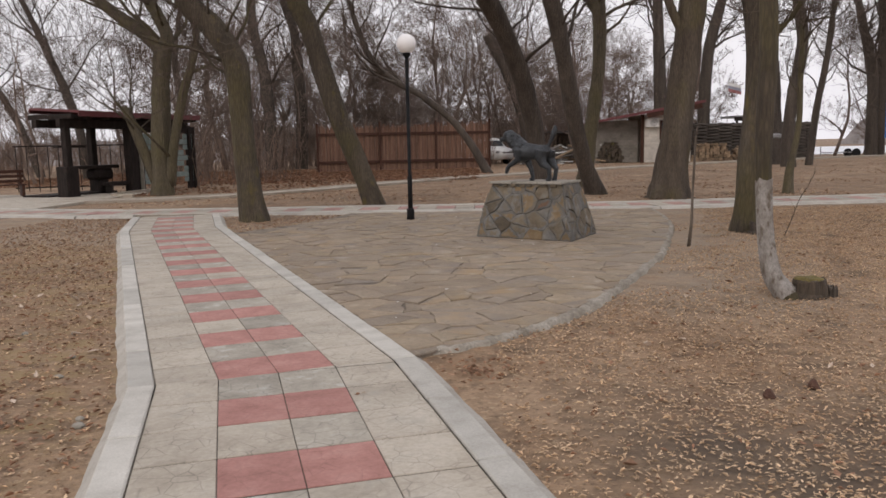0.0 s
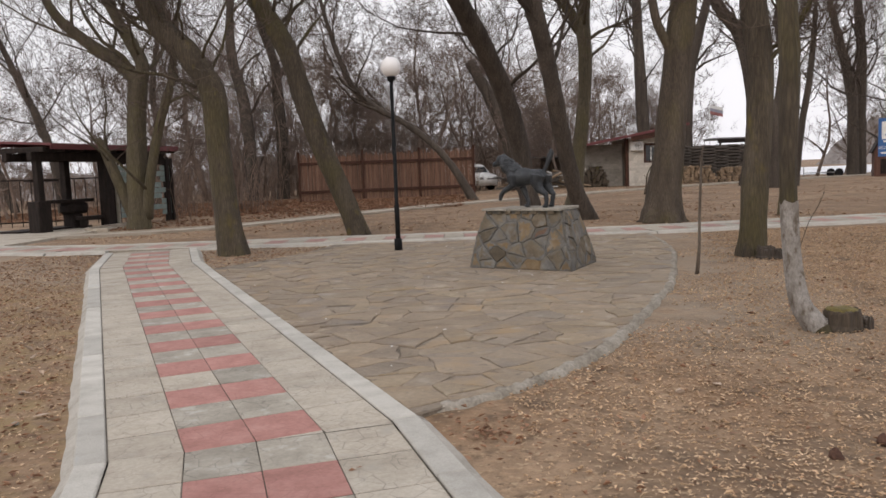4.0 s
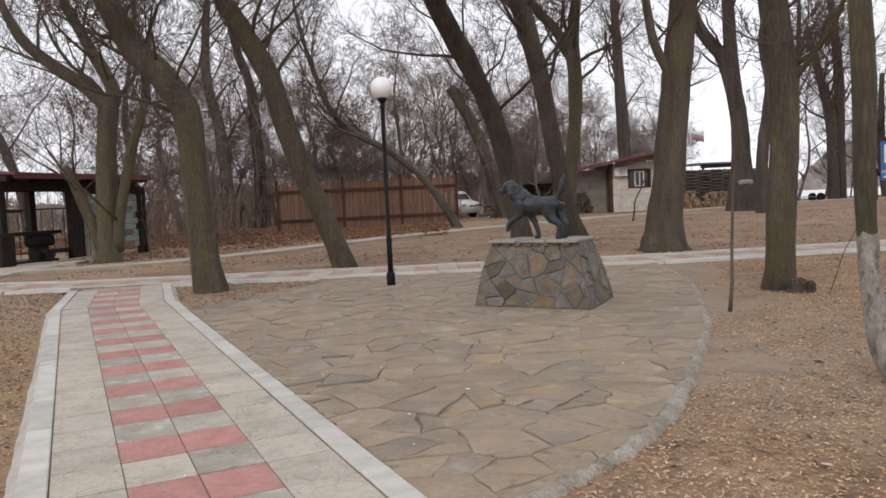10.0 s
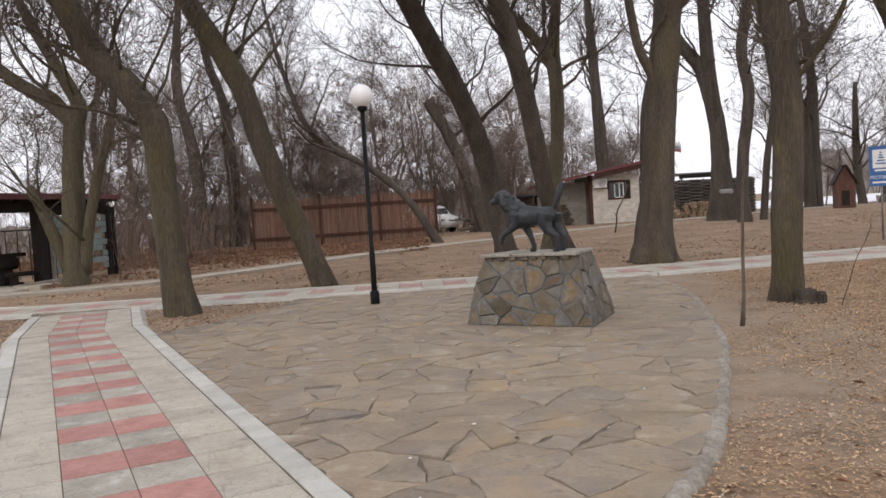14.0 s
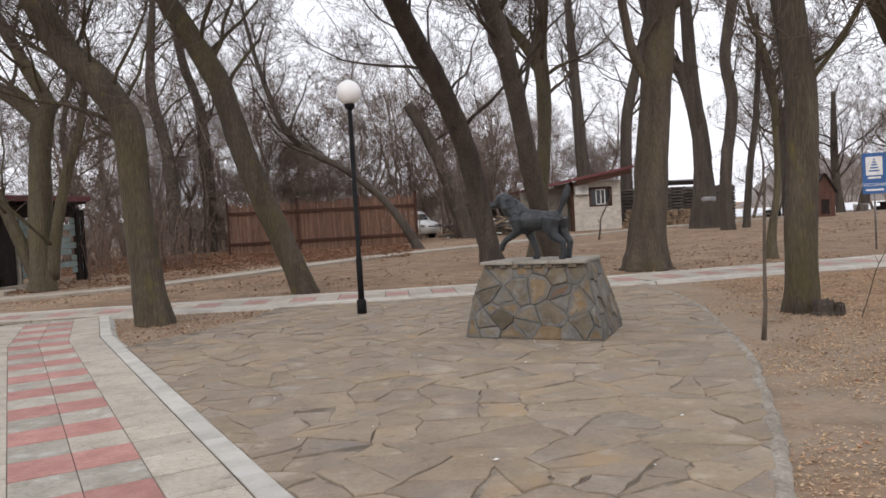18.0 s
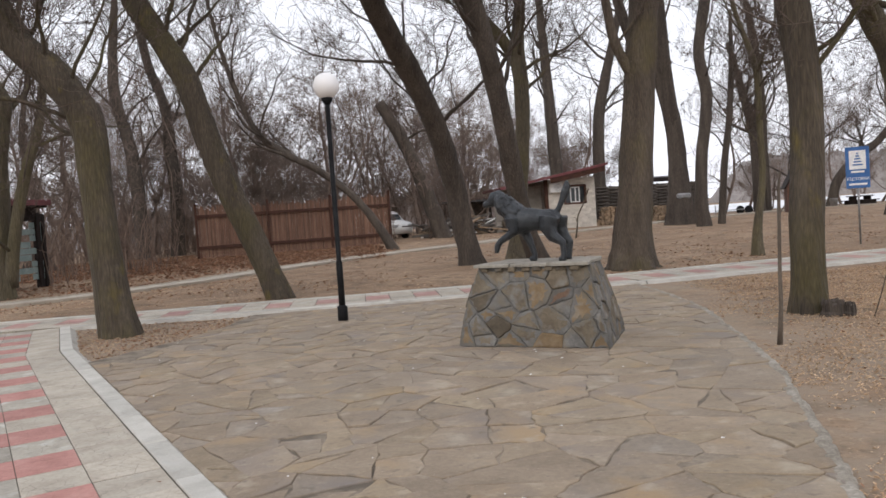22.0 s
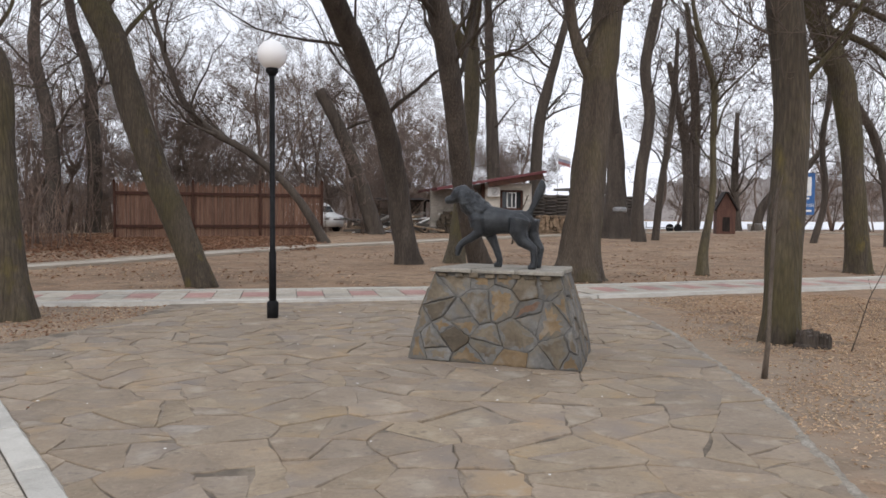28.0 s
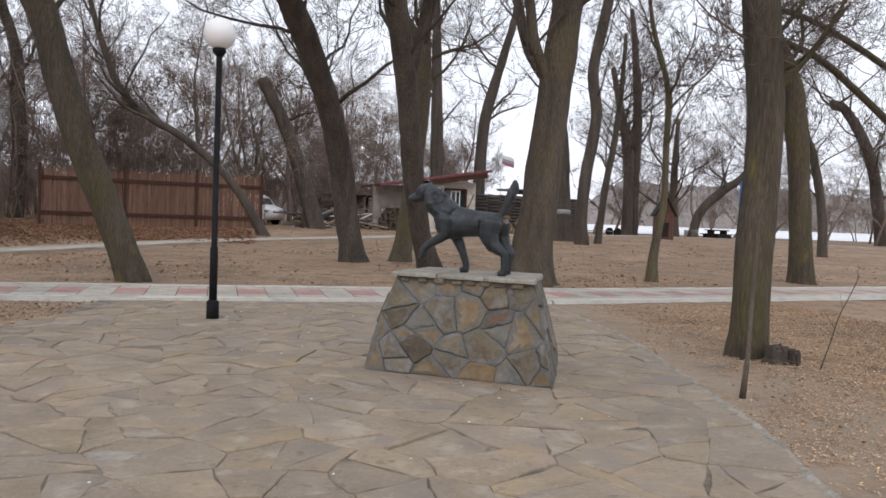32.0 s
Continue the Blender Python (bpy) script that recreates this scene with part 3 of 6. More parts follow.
rng = random.Random(4)
tree("leaning_tree", [(-4.39, 15.0, -0.08, 0.351), (-4.49, 15.05, 0.77, 0.282), (-4.6, 15.15, 2.18, 0.264), (-4.69, 15.22, 3.28, 0.273), (-5.12, 15.28, 4.06, 0.273), (-5.65, 15.32, 4.61, 0.264), (-6.1, 15.38, 5.51, 0.247), (-6.66, 15.45, 6.61, 0.209), (-7.26, 15.55, 7.94, 0.150)],
     "mossy brown trunk bending over beside the flagstones", BARK_MOSSY, rng, 24, 0.36, 3.0, bough_r=0.2, kids=(7, 6, 4))
tree("leaning_tree", [(-2.39, 19.47, 0.0, 0.316), (-2.64, 19.52, 0.71, 0.288), (-3.09, 19.59, 1.86, 0.298), (-3.6, 19.69, 3.28, 0.298), (-3.97, 19.78, 4.56, 0.288), (-4.36, 19.84, 5.42, 0.275), (-5.02, 19.92, 6.57, 0.249), (-5.54, 19.99, 7.72, 0.209), (-6.05, 20.08, 9.01, 0.149)],
     "slanting bare tree beside the far kerb", BARK_MOSSY, rng, 14, 0.5, 4.2, bough_r=0.25)
tree("park_tree", [(5.74, 20.15, 0.0, 0.66), (5.79, 20.18, 0.49, 0.52), (5.9, 20.25, 1.51, 0.45), (6.07, 20.34, 2.81, 0.42), (6.23, 20.43, 4.11, 0.394), (6.42, 20.51, 5.42, 0.38), (6.53, 20.57, 6.28, 0.364), (6.71, 20.7, 8.17, 0.306), (6.93, 20.83, 10.05, 0.2)],
     "stout furrowed trunk flaring at the foot", BARK, rng, 8, 0.72, 4.0,
     extra=[[(6.15, 20.4, 4.3, 0.13), (5.72, 20.4, 5.2, 0.12), (5.55, 20.4, 6.1, 0.11), (5.4, 20.4, 7.2, 0.10), (5.1, 20.4, 9.0, 0.07)]])
tree("park_tree", [(5.02, 11.77, -0.07, 0.272), (5.06, 11.8, 0.41, 0.233), (5.13, 11.87, 1.26, 0.233), (5.21, 11.94, 2.12, 0.224), (5.23, 11.99, 2.97, 0.23), (5.18, 12.04, 3.74, 0.23), (5.12, 12.07, 4.26, 0.225), (4.95, 12.15, 5.45, 0.191), (4.83, 12.25, 6.83, 0.125)],
     "upright trunk with scaly bark beside a low stump", BARK_MOSSY, rng, 12, 0.45, 2.4, bough_r=0.2)
tree("park_tree", [(2.74, 25.93, -0.05, 0.46), (2.68, 25.95, 0.5, 0.38), (2.54, 26.0, 1.2, 0.36), (2.34, 25.84, 2.5, 0.35), (1.91, 25.32, 4.0, 0.345), (1.19, 24.47, 5.5, 0.34), (0.29, 23.26, 7.0, 0.32), (-0.41, 21.94, 8.3, 0.27), (-1.0, 20.8, 9.6, 0.18)],
     "tall dark tree leaning away from the statue", BARK_DARK, rng, 16, 0.45, 4.4, bough_r=0.24)
tree("leaning_tree", [(4.05, 22.2, -0.05, 0.35), (3.8, 21.95, 0.5, 0.28), (3.53, 21.6, 1.2, 0.255), (3.18, 20.99, 2.5, 0.25), (2.82, 20.27, 4.0, 0.25), (2.4, 19.64, 5.5, 0.25), (1.86, 19.1, 7.0, 0.235), (1.4, 18.69, 8.3, 0.2), (1.0, 18.3, 9.6, 0.14)],
     "dark slanting trunk behind the statue", BARK_DARK, rng, 21, 0.5, 4.0, bough_r=0.24)
tree("park_tree", [(4.2, 26.3, -0.05, 0.37), (4.3, 26.4, 0.5, 0.30), (4.4, 26.47, 1.2, 0.275), (4.58, 26.6, 2.5, 0.255), (4.77, 26.75, 4.0, 0.25), (4.85, 26.9, 5.5, 0.26), (4.8, 27.0, 6.6, 0.25), (4.98, 27.1, 7.8, 0.19), (5.2, 27.2, 9.2, 0.13)],
     "forked mossy trunk behind the statue", BARK_GREEN, rng, 17, 0.6, 3.8,
     extra=[[(4.78, 27.0, 6.2, 0.2), (4.2, 27.0, 7.1, 0.18), (3.5, 27.1, 7.9, 0.15), (2.8, 27.2, 8.8, 0.1)]])
tree("broken_tree", [(4.35, 48.0, 0.2, 0.54), (3.65, 48.2, 2.5, 0.48), (3.1, 48.4, 4.2, 0.42), (2.3, 48.6, 6.2, 0.40), (1.2, 48.8, 8.3, 0.36)],
     "old trunk with a snapped top", BARK_DARK, rng, 3, 0.55, 3.0)
tree("leaning_tree", [(1.02, 38.64, 0.0, 0.28), (0.14, 38.9, 1.55, 0.205), (-0.85, 39.16, 2.8, 0.19), (-2.32, 39.52, 4.04, 0.18), (-3.8, 39.86, 4.91, 0.176), (-5.03, 40.16, 6.03, 0.163), (-5.77, 40.39, 7.78, 0.14), (-6.5, 40.66, 10.29, 0.11), (-6.99, 40.88, 12.8, 0.07)],
     "thin bare tree stooping low across the fence", BARK_DARK, rng, 14, 0.42, 4.2, bough_r=0.6)
tree("park_tree", [(16.9, 43.4, 0.1, 0.95), (16.95, 43.6, 2.94, 0.57), (16.9, 43.77, 5.44, 0.5), (16.25, 43.97, 8.41, 0.41), (15.0, 44.1, 10.25, 0.35), (14.3, 44.26, 12.64, 0.28), (13.7, 44.48, 15.87, 0.17)],
     "big forked tree on the slope with a pale tin collar", BARK_DARK, rng, 8, 0.62, 5.0,
     extra=[[(16.9, 43.7, 5.2, 0.4), (16.6, 43.8, 8.5, 0.38), (16.5, 43.9, 12.0, 0.32), (16.3, 44, 16.0, 0.22)]])
tree("park_tree", [(16.55, 39.82, 0.0, 0.40), (16.5, 39.9, 1.41, 0.338), (16.69, 39.97, 3.66, 0.31), (17.11, 40.02, 6.48, 0.31), (16.9, 40.17, 8.73, 0.30), (17.54, 40.21, 12.12, 0.28), (17.96, 40.26, 14.94, 0.23), (18.24, 40.33, 17.76, 0.15)],
     "slender winding trunk on the slope", BARK_DARK, rng, 10, 0.5, 4.5, keys=110)
tree("park_tree", [(13.92, 21.36, 0.0, 0.37), (13.89, 21.42, 1.18, 0.31), (13.75, 21.55, 3.39, 0.31), (13.56, 21.66, 4.87, 0.34), (13.22, 21.78, 5.75, 0.33), (12.81, 21.91, 6.78, 0.28), (12.38, 22.07, 8.26, 0.18)],
     "mossy trunk with long boughs beyond the walk", BARK_MOSSY, rng, 9, 0.6, 4.0,
     extra=[[(13.2, 21.8, 6.3, 0.087), (14.4, 21.7, 5.9, 0.093), (15.8, 21.5, 4.9, 0.099), (17.6, 21.3, 3.5, 0.105)], [(12.9, 21.9, 7.2, 0.074), (14.4, 21.9, 6.9, 0.081), (16.2, 21.6, 6.0, 0.087), (18.0, 21.4, 4.9, 0.087)]])
tree("sapling", [(9.32, 21.07, 0.0, 0.17), (9.35, 21.09, 0.61, 0.122), (9.56, 21.11, 1.86, 0.092), (9.59, 21.17, 3.26, 0.085), (9.59, 21.24, 4.65, 0.078), (9.22, 21.38, 6.03, 0.065), (9.02, 21.48, 7.28, 0.04)],
     "slim young tree with a knobbly foot", BARK_GREEN, rng, 12, 0.45, 2.2, bough_r=0.6)
tree("forked_tree", [(-10.82, 25.87, 0.0, 0.45), (-10.84, 25.93, 0.93, 0.38), (-10.77, 26.06, 2.8, 0.36), (-10.72, 26.14, 3.99, 0.34), (-10.62, 26.21, 5.03, 0.34), (-10.47, 26.25, 5.62, 0.258), (-11.11, 26.34, 6.92, 0.215), (-11.72, 26.42, 8.06, 0.181), (-12.41, 26.52, 9.58, 0.129)],
     "mossy forked tree in a leaf-strewn bed", BARK_GREEN, rng, 10, 0.5, 4.5,
     extra=[[(-10.62, 26.2, 5.0, 0.26), (-11.3, 26.2, 5.7, 0.24), (-12.3, 26.3, 6.4, 0.21), (-13.4, 26.4, 7.4, 0.17), (-14.2, 26.5, 9.0, 0.12)],
            [(-10.55, 25.9, 0.3, 0.22), (-10.3, 25.8, 1.6, 0.17), (-9.9, 25.9, 3.4, 0.16), (-9.4, 26.0, 5.0, 0.13), (-9.1, 26.1, 7.2, 0.09)],
            [(-11.0, 25.9, 0.4, 0.22), (-11.4, 25.8, 1.6, 0.19), (-11.8, 25.8, 2.7, 0.16), (-12.0, 25.8, 3.1, 0.12)]])
for k in ([(-12.47, 47.44, 0.1, 0.46), (-12.6, 47.69, 3.59, 0.411), (-12.83, 47.87, 6.27, 0.376), (-13.5, 48.08, 9.27, 0.342), (-13.47, 48.25, 11.83, 0.27), (-13.16, 48.48, 15.23, 0.18)],
          [(-20.6, 40.0, 0.0, 0.3), (-21.2, 40.2, 3.5, 0.25), (-22.6, 40.4, 7.0, 0.2), (-24.2, 40.6, 10.5, 0.12)],
          [(-25.5, 44.0, 0.0, 0.26), (-26.6, 44.0, 3.2, 0.22), (-28.4, 44.2, 6.5, 0.17), (-29.4, 44.5, 10.0, 0.1)],
          [(-16.6, 42.0, 0.0, 0.24), (-16.0, 42.2, 3.2, 0.21), (-16.4, 42.4, 6.4, 0.17), (-15.8, 42.6, 10.5, 0.1)],
          [(-31.0, 46.0, 0.0, 0.3), (-31.3, 46.0, 4.0, 0.25), (-30.5, 46.2, 8.0, 0.19), (-31.5, 46.4, 12.0, 0.1)],
          [(-11.35, 50.74, 0.1, 0.45), (-11.28, 50.99, 3.65, 0.403), (-11.45, 51.19, 6.58, 0.403), (-11.61, 51.36, 9.15, 0.329), (-12.42, 51.54, 11.74, 0.293), (-12.85, 51.74, 14.68, 0.238), (-13.27, 51.97, 17.98, 0.14)],
          [(18.2, 41.29, 0.1, 0.21), (18.49, 41.37, 2.89, 0.192), (18.93, 41.41, 5.54, 0.177), (19.22, 41.47, 8.19, 0.147), (19.37, 41.59, 11.14, 0.09)],
          [(25.32, 38.36, 0.1, 0.18), (25.88, 38.35, 2.33, 0.171), (25.75, 38.52, 5.17, 0.156), (26.17, 38.57, 8.01, 0.142), (25.62, 38.8, 10.56, 0.1)],
          [(14.99, 61.46, 0.0, 0.56), (14.87, 61.76, 5.62, 0.519), (14.71, 62.06, 11.23, 0.433), (14.59, 62.29, 15.55, 0.346), (14.47, 62.55, 20.31, 0.2)],
          [(18.26, 61.8, 0.0, 0.57), (18.49, 62.05, 6.15, 0.484), (18.84, 62.13, 9.23, 0.46), (20.01, 62.1, 13.63, 0.352), (20.88, 62.1, 17.15, 0.264), (21.1, 62.22, 20.66, 0.16)],
          [(33.0, 64.0, 0.0, 0.5), (33.1, 64.2, 5.0, 0.47), (33.2, 64.4, 9.7, 0.42), (32.9, 64.6, 14.5, 0.33), (32.4, 64.9, 19.2, 0.2)],
          [(32.56, 56.71, 0.1, 0.34), (32.36, 56.92, 3.56, 0.318), (32.57, 57.14, 9.07, 0.16)],
          [(36.5, 60.5, 0.0, 0.42), (37.2, 60.5, 2.2, 0.4), (39.1, 60.2, 4.1, 0.38), (40.5, 60.0, 5.1, 0.3), (42.5, 60.0, 7.5, 0.2)],
          [(32.0, 63.2, 0.0, 0.5), (32.1, 63.4, 4.3, 0.45), (32.0, 63.6, 7.0, 0.45), (31.3, 63.8, 10.2, 0.36), (30.5, 64.1, 14.0, 0.24)],
          [(46.21, 50.84, 0.0, 0.5), (45.94, 51.04, 2.49, 0.459), (45.23, 51.46, 6.63, 0.418), (43.54, 52.11, 9.9, 0.376), (42.31, 52.5, 10.68, 0.25)],
          [(26.89, 35.12, 0.05, 0.25), (26.84, 35.24, 2.02, 0.23), (26.38, 35.51, 4.71, 0.216), (25.69, 35.79, 6.3, 0.203), (25.01, 36.04, 7.35, 0.12)]):
    tree("bare_tree", k, "bare dark tree standing further off among others", BARK_DARK, rng, 13, 0.34, 4.2 if k[0][3] < 0.3 else 6.0, kids=(7, 5, 4), group="distant bare trees", keys=90 if k[0][0] > 10 else 0)

# the whitewashed tree beside its stump
G = [(3.72, 6.30, -0.28, 0.125), (3.60, 6.33, -0.06, 0.112), (3.49, 6.37, 0.13, 0.095), (3.43, 6.4, 0.5, 0.083), (3.41, 6.44, 1.0, 0.081), (3.41, 6.48, 1.54, 0.09), (3.45, 6.54, 2.24, 0.101), (3.45, 6.6, 2.99, 0.095), (3.43, 6.67, 3.75, 0.08), (3.44, 6.75, 4.74, 0.054)]
wt = tree("whitewashed_tree", G, "young tree bent at the foot with whitewashed lower trunk", BARK_MOSSY, rng, 5, 0.75, 1.6, flare=False, lumps=0.3)
coat = Tubes()
line = spline([(a - 3.72, b - 6.30, c - ground_z(3.72, 6.30) + 0.02, r * 0.97 + 0.005) for a, b, c, r in G[:6]], 6)[5:-5]
coat.add([p[:3] for p in line], [p[3] for p in line], 14, caps=False)
for i in [*range(14), *range(len(coat.v) - 28, len(coat.v))]:
    coat.v[i] = coat.v[i] + Vector((0, 0, 0.10 * noise.noise((i * 0.9, 3.0, 1.0))))
ob = new("whitewash", coat.mesh("whitewash", LIME))
ob.parent = wt
tagged(ob, "flaking whitewash coat")

# ---- woods behind ----
def wood_tree(name, seed, height, lean, forks, girth):
    r = random.Random(seed)
    root = thing(name, (0, 0, -50), 0, "bare grey-brown tree in the crowded wood", "tree", "wood behind the park")
    trunk, limbs, twigs = Tubes(), Tubes(), Tubes()
    for _ in range(forks):
        p, d, pts = Vector((r.uniform(-.3, .3), r.uniform(-.3, .3), -0.3)), Vector((r.uniform(-lean, lean), r.uniform(-lean, lean), 1)), []
        for i in range(8):
            pts.append(p.copy())
            d = (d + Vector((r.uniform(-.25, .25), r.uniform(-.25, .25), 0.12))).normalized()
            p = p + d * height / 8
        base = girth * r.uniform(0.7, 1.1)
        rads = [base * (1 - 0.85 * i / 7) for i in range(8)]
        trunk.add(pts, rads, 7)
        for b in range(12 if forks == 1 else 8):
            s = r.uniform(1.0, 6.9)
            i = int(s)
            w = r.uniform(0, 6.28)
            grow(r, limbs, twigs, pts[i].lerp(pts[i + 1], s - i), Vector((math.cos(w), math.sin(w), r.uniform(0.2, 1.1))), height * r.uniform(0.17, 0.34), rads[i] * 0.5, 0, kids=(6, 5, 4), least=0.0075)
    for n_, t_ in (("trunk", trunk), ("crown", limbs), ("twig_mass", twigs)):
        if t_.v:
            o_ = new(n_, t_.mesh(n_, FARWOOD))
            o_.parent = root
    return root


rng = random.Random(11)
KINDS = [wood_tree("wood_tree", 30 + i, *a) for i, a in enumerate(((14, .2, 1, .17), (12, .4, 2, .13), (16, .25, 1, .2), (10, .4, 2, .1), (13, .6, 1, .15), (8, .35, 3, .08), (11, .3, 1, .09)))]
spots = []


def room(x, y, gap):
    if any((x - a) ** 2 + (y - b) ** 2 < gap * gap for a, b in spots):
        return False
    spots.append((x, y))
    return True


used = 0
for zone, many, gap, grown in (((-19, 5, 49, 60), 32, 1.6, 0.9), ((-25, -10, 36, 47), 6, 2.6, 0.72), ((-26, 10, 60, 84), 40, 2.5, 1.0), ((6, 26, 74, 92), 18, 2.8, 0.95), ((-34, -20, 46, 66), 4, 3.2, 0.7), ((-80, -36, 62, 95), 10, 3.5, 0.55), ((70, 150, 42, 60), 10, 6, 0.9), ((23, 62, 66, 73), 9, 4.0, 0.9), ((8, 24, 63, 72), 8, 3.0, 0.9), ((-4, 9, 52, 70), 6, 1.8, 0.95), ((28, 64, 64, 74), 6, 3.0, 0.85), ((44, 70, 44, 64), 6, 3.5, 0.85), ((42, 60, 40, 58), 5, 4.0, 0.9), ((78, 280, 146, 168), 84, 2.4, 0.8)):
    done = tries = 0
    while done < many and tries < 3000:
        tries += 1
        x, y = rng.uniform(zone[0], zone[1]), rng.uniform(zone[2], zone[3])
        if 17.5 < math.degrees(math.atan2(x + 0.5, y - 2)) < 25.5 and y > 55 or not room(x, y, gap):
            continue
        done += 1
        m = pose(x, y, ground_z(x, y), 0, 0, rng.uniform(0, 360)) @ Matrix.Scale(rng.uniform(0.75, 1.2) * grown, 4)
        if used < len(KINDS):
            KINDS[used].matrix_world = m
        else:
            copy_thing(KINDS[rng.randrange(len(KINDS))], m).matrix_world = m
        used += 1

# brushwood under the trees
brush = Tubes()
for k in range(2700):
    x = rng.uniform(-46, 9)
    y = rng.uniform(47.0, 60) if x > -9.5 else rng.uniform(38, 60)
    if k >= 2600:
        x, y = rng.uniform(-15, -8.7), rng.uniform(30.5, 40)
    if x > 1.5 and y < 55 or x < -9.5 and y < 47 and k % 4 > 0 and k < 2600:
        continue
    h = rng.uniform(0.8, 3.6)
    p = Vector((x, y, ground_z(x, y) - 0.05))
    d = Vector((rng.uniform(-.35, .35), rng.uniform(-.35, .35), 1))
    q = p + d * h * 0.5
    e = q + (d + Vector((rng.uniform(-.5, .5), rng.uniform(-.5, .5), 0))) * h * 0.5
    brush.add((p, q, e), (0.022, 0.016, 0.008), 3, caps=False)
    for _ in range(4):
        s = p.lerp(q, rng.random()).lerp(e, rng.uniform(0.1, 0.7))
        brush.add((s, s + Vector((rng.uniform(-.5, .5), rng.uniform(-.5, .5), rng.uniform(.2, .8)))), (0.011, 0.007), 3, caps=False)
tagged(new("brushwood", brush.mesh("brushwood", BRUSH)), "thicket of thin bare shoots under the trees", "brushwood", kind="stuff")

# wooded bank across the river and behind the wood
def ridge(name, line, height, seed, mat=HAZED_BANK, ragged=0.1):
    bm = bmesh.new()
    prev = None
    steps = 420
    for i in range(steps + 1):
        s = i / steps * (len(line) - 1)
        j = min(int(s), len(line) - 2)
        c = Vector(line[j]).lerp(Vector(line[j + 1]), s - j)
        h = height * (0.85 + 0.25 * noise.noise((s * 3, seed, 0)) + 0.10 * noise.noise((s * 19, seed, 2)) + ragged * noise.noise((s * 60, seed, 4)) + ragged * noise.noise((s * 160, seed, 8)))
        h *= min(1.0, i / 30) ** 0.5
        col = [bm.verts.new((c.x, c.y + k * 2.2, z * h)) for k, z in ((0, -0.05), (1, 0.35 + 0.1 * noise.noise((s * 40, seed, 6))), (2, 0.7), (3, 1.0), (6, 0.0))]
        if prev:
            for k in range(4):
                bm.faces.new((prev[k], col[k], col[k + 1], prev[k + 1]))
        prev = col
    tagged(part(name, bm, mat, None, "", True), "far belt of leafless grey-brown woodland", "woodland", kind="structure")
# the first and last ridge carry their haze in the base colour
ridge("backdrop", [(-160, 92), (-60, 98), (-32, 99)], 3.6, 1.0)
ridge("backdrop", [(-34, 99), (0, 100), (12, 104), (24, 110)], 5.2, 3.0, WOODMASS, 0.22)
ridge("backdrop", [(84, 174), (140, 178), (300, 170), (460, 120)], 12.5, 7.0, HAZED_BANK, 0.07)

# ---- lamp post ----
lamp = thing("street_lamp", (-0.925, 14.31, -0.008), 0, "black steel lamp post with a white opal globe", "street lamp")
t = Tubes()
t.add([(0, 0, 0.2), (0, 0, 0.9), (0, 0, 0.92), (0, 0, 3.30)], [0.049, 0.049, 0.037, 0.037], 16)
ob = new("pole", t.mesh("pole", BLACK)); ob.parent = lamp
t = Tubes()
t.add([(0, 0, -0.05), (0, 0, 0.22), (0, 0, 0.235), (0, 0, 0.25)], [0.078, 0.078, 0.07, 0.05], 20)
ob = new("base", t.mesh("base", BLACK)); ob.parent = lamp
t = Tubes()
t.add([(0, 0, 3.27), (0, 0, 3.31), (0, 0, 3.33), (0, 0, 3.38)], [0.042, 0.07, 0.085, 0.08], 20)
ob = new("collar", t.mesh("collar", BLACK)); ob.parent = lamp
bm = bmesh.new()
bmesh.ops.create_uvsphere(bm, u_segments=32, v_segments=20, radius=0.196, matrix=Matrix.Translation((0, 0, 3.55)))
part("globe", bm, GLOBE, lamp, "white opal globe", True)

# ---- fence of brown boards ----
A, B = Vector((-8.75, 43.4, 0)), Vector((1.15, 45.6, 0))
d = (B - A).normalized()
yaw = math.degrees(math.atan2(d.y, d.x))
fence = thing("fence", (A.x, A.y, -0.05), yaw, "reddish-brown fence of narrow upright boards with dark rails", "fence")
L = (B - A).length
boards = [mesh_of(box(0.085, 0.022, h, (0, 0, 0), 0.004), "board", REED) for h in (2.58, 2.70, 2.80, 2.64)]
i = 0
x = 0.05
while x < L:
    ob = new("board", boards[rng.randrange(4)])
    ob.matrix_local = pose(x, rng.uniform(-.01, .01), 0.17 * x / L + 0.02, 0, rng.uniform(-.5, .5), rng.uniform(-3, 3))
    ob.parent = fence
    x += 0.095
for z0 in (0.55, 2.15):
    part("rail", box(L, 0.06, 0.16, (L / 2, -0.06, z0 + 0.08), 0.006), BROWN, fence, "dark brown rail")
for f in (0.0, 0.355, 0.68, 1.0):
    part("post", box(0.12, 0.1, 2.95, (f * L, -0.12, 0.16 * f), 0.008), BROWN, fence, "dark brown post")

# ---- brick hut ----
hut = thing("hut", (11.25, 50.2, 0.14), 0, "small pale brick hut with a maroon lean-to roof", "hut")
W_, H_ = 3.0, 2.75
bm = bmesh.new()
for sx, x0, sz, z0 in ((1.05, 0, 3.1, 0), (0.62, 2.38, 3.1, 0), (1.33, 1.05, 1.5, 0), (1.33, 1.05, 0.47, 2.63)):
    box(sx, 0.25, sz, (x0 + sx / 2, 0, z0), 0, None, bm)
box(0.25, 5.0, 3.1, (W_ - .125, 2.625, 0), 0, None, bm)
box(0.25, 5.0, 3.1, (.125, 2.625, 0), 0, None, bm)
box(W_, 0.25, 3.1, (W_ / 2, 5.2, 0), 0, None, bm)
part("wall", bm, WHITEBRICK, hut)
bm = box(1.33, 0.05, 1.08, (1.715, -0.02, 1.52))
part("window_pane", bm, GLASS, hut, "dark window glass")
fr = bmesh.new()
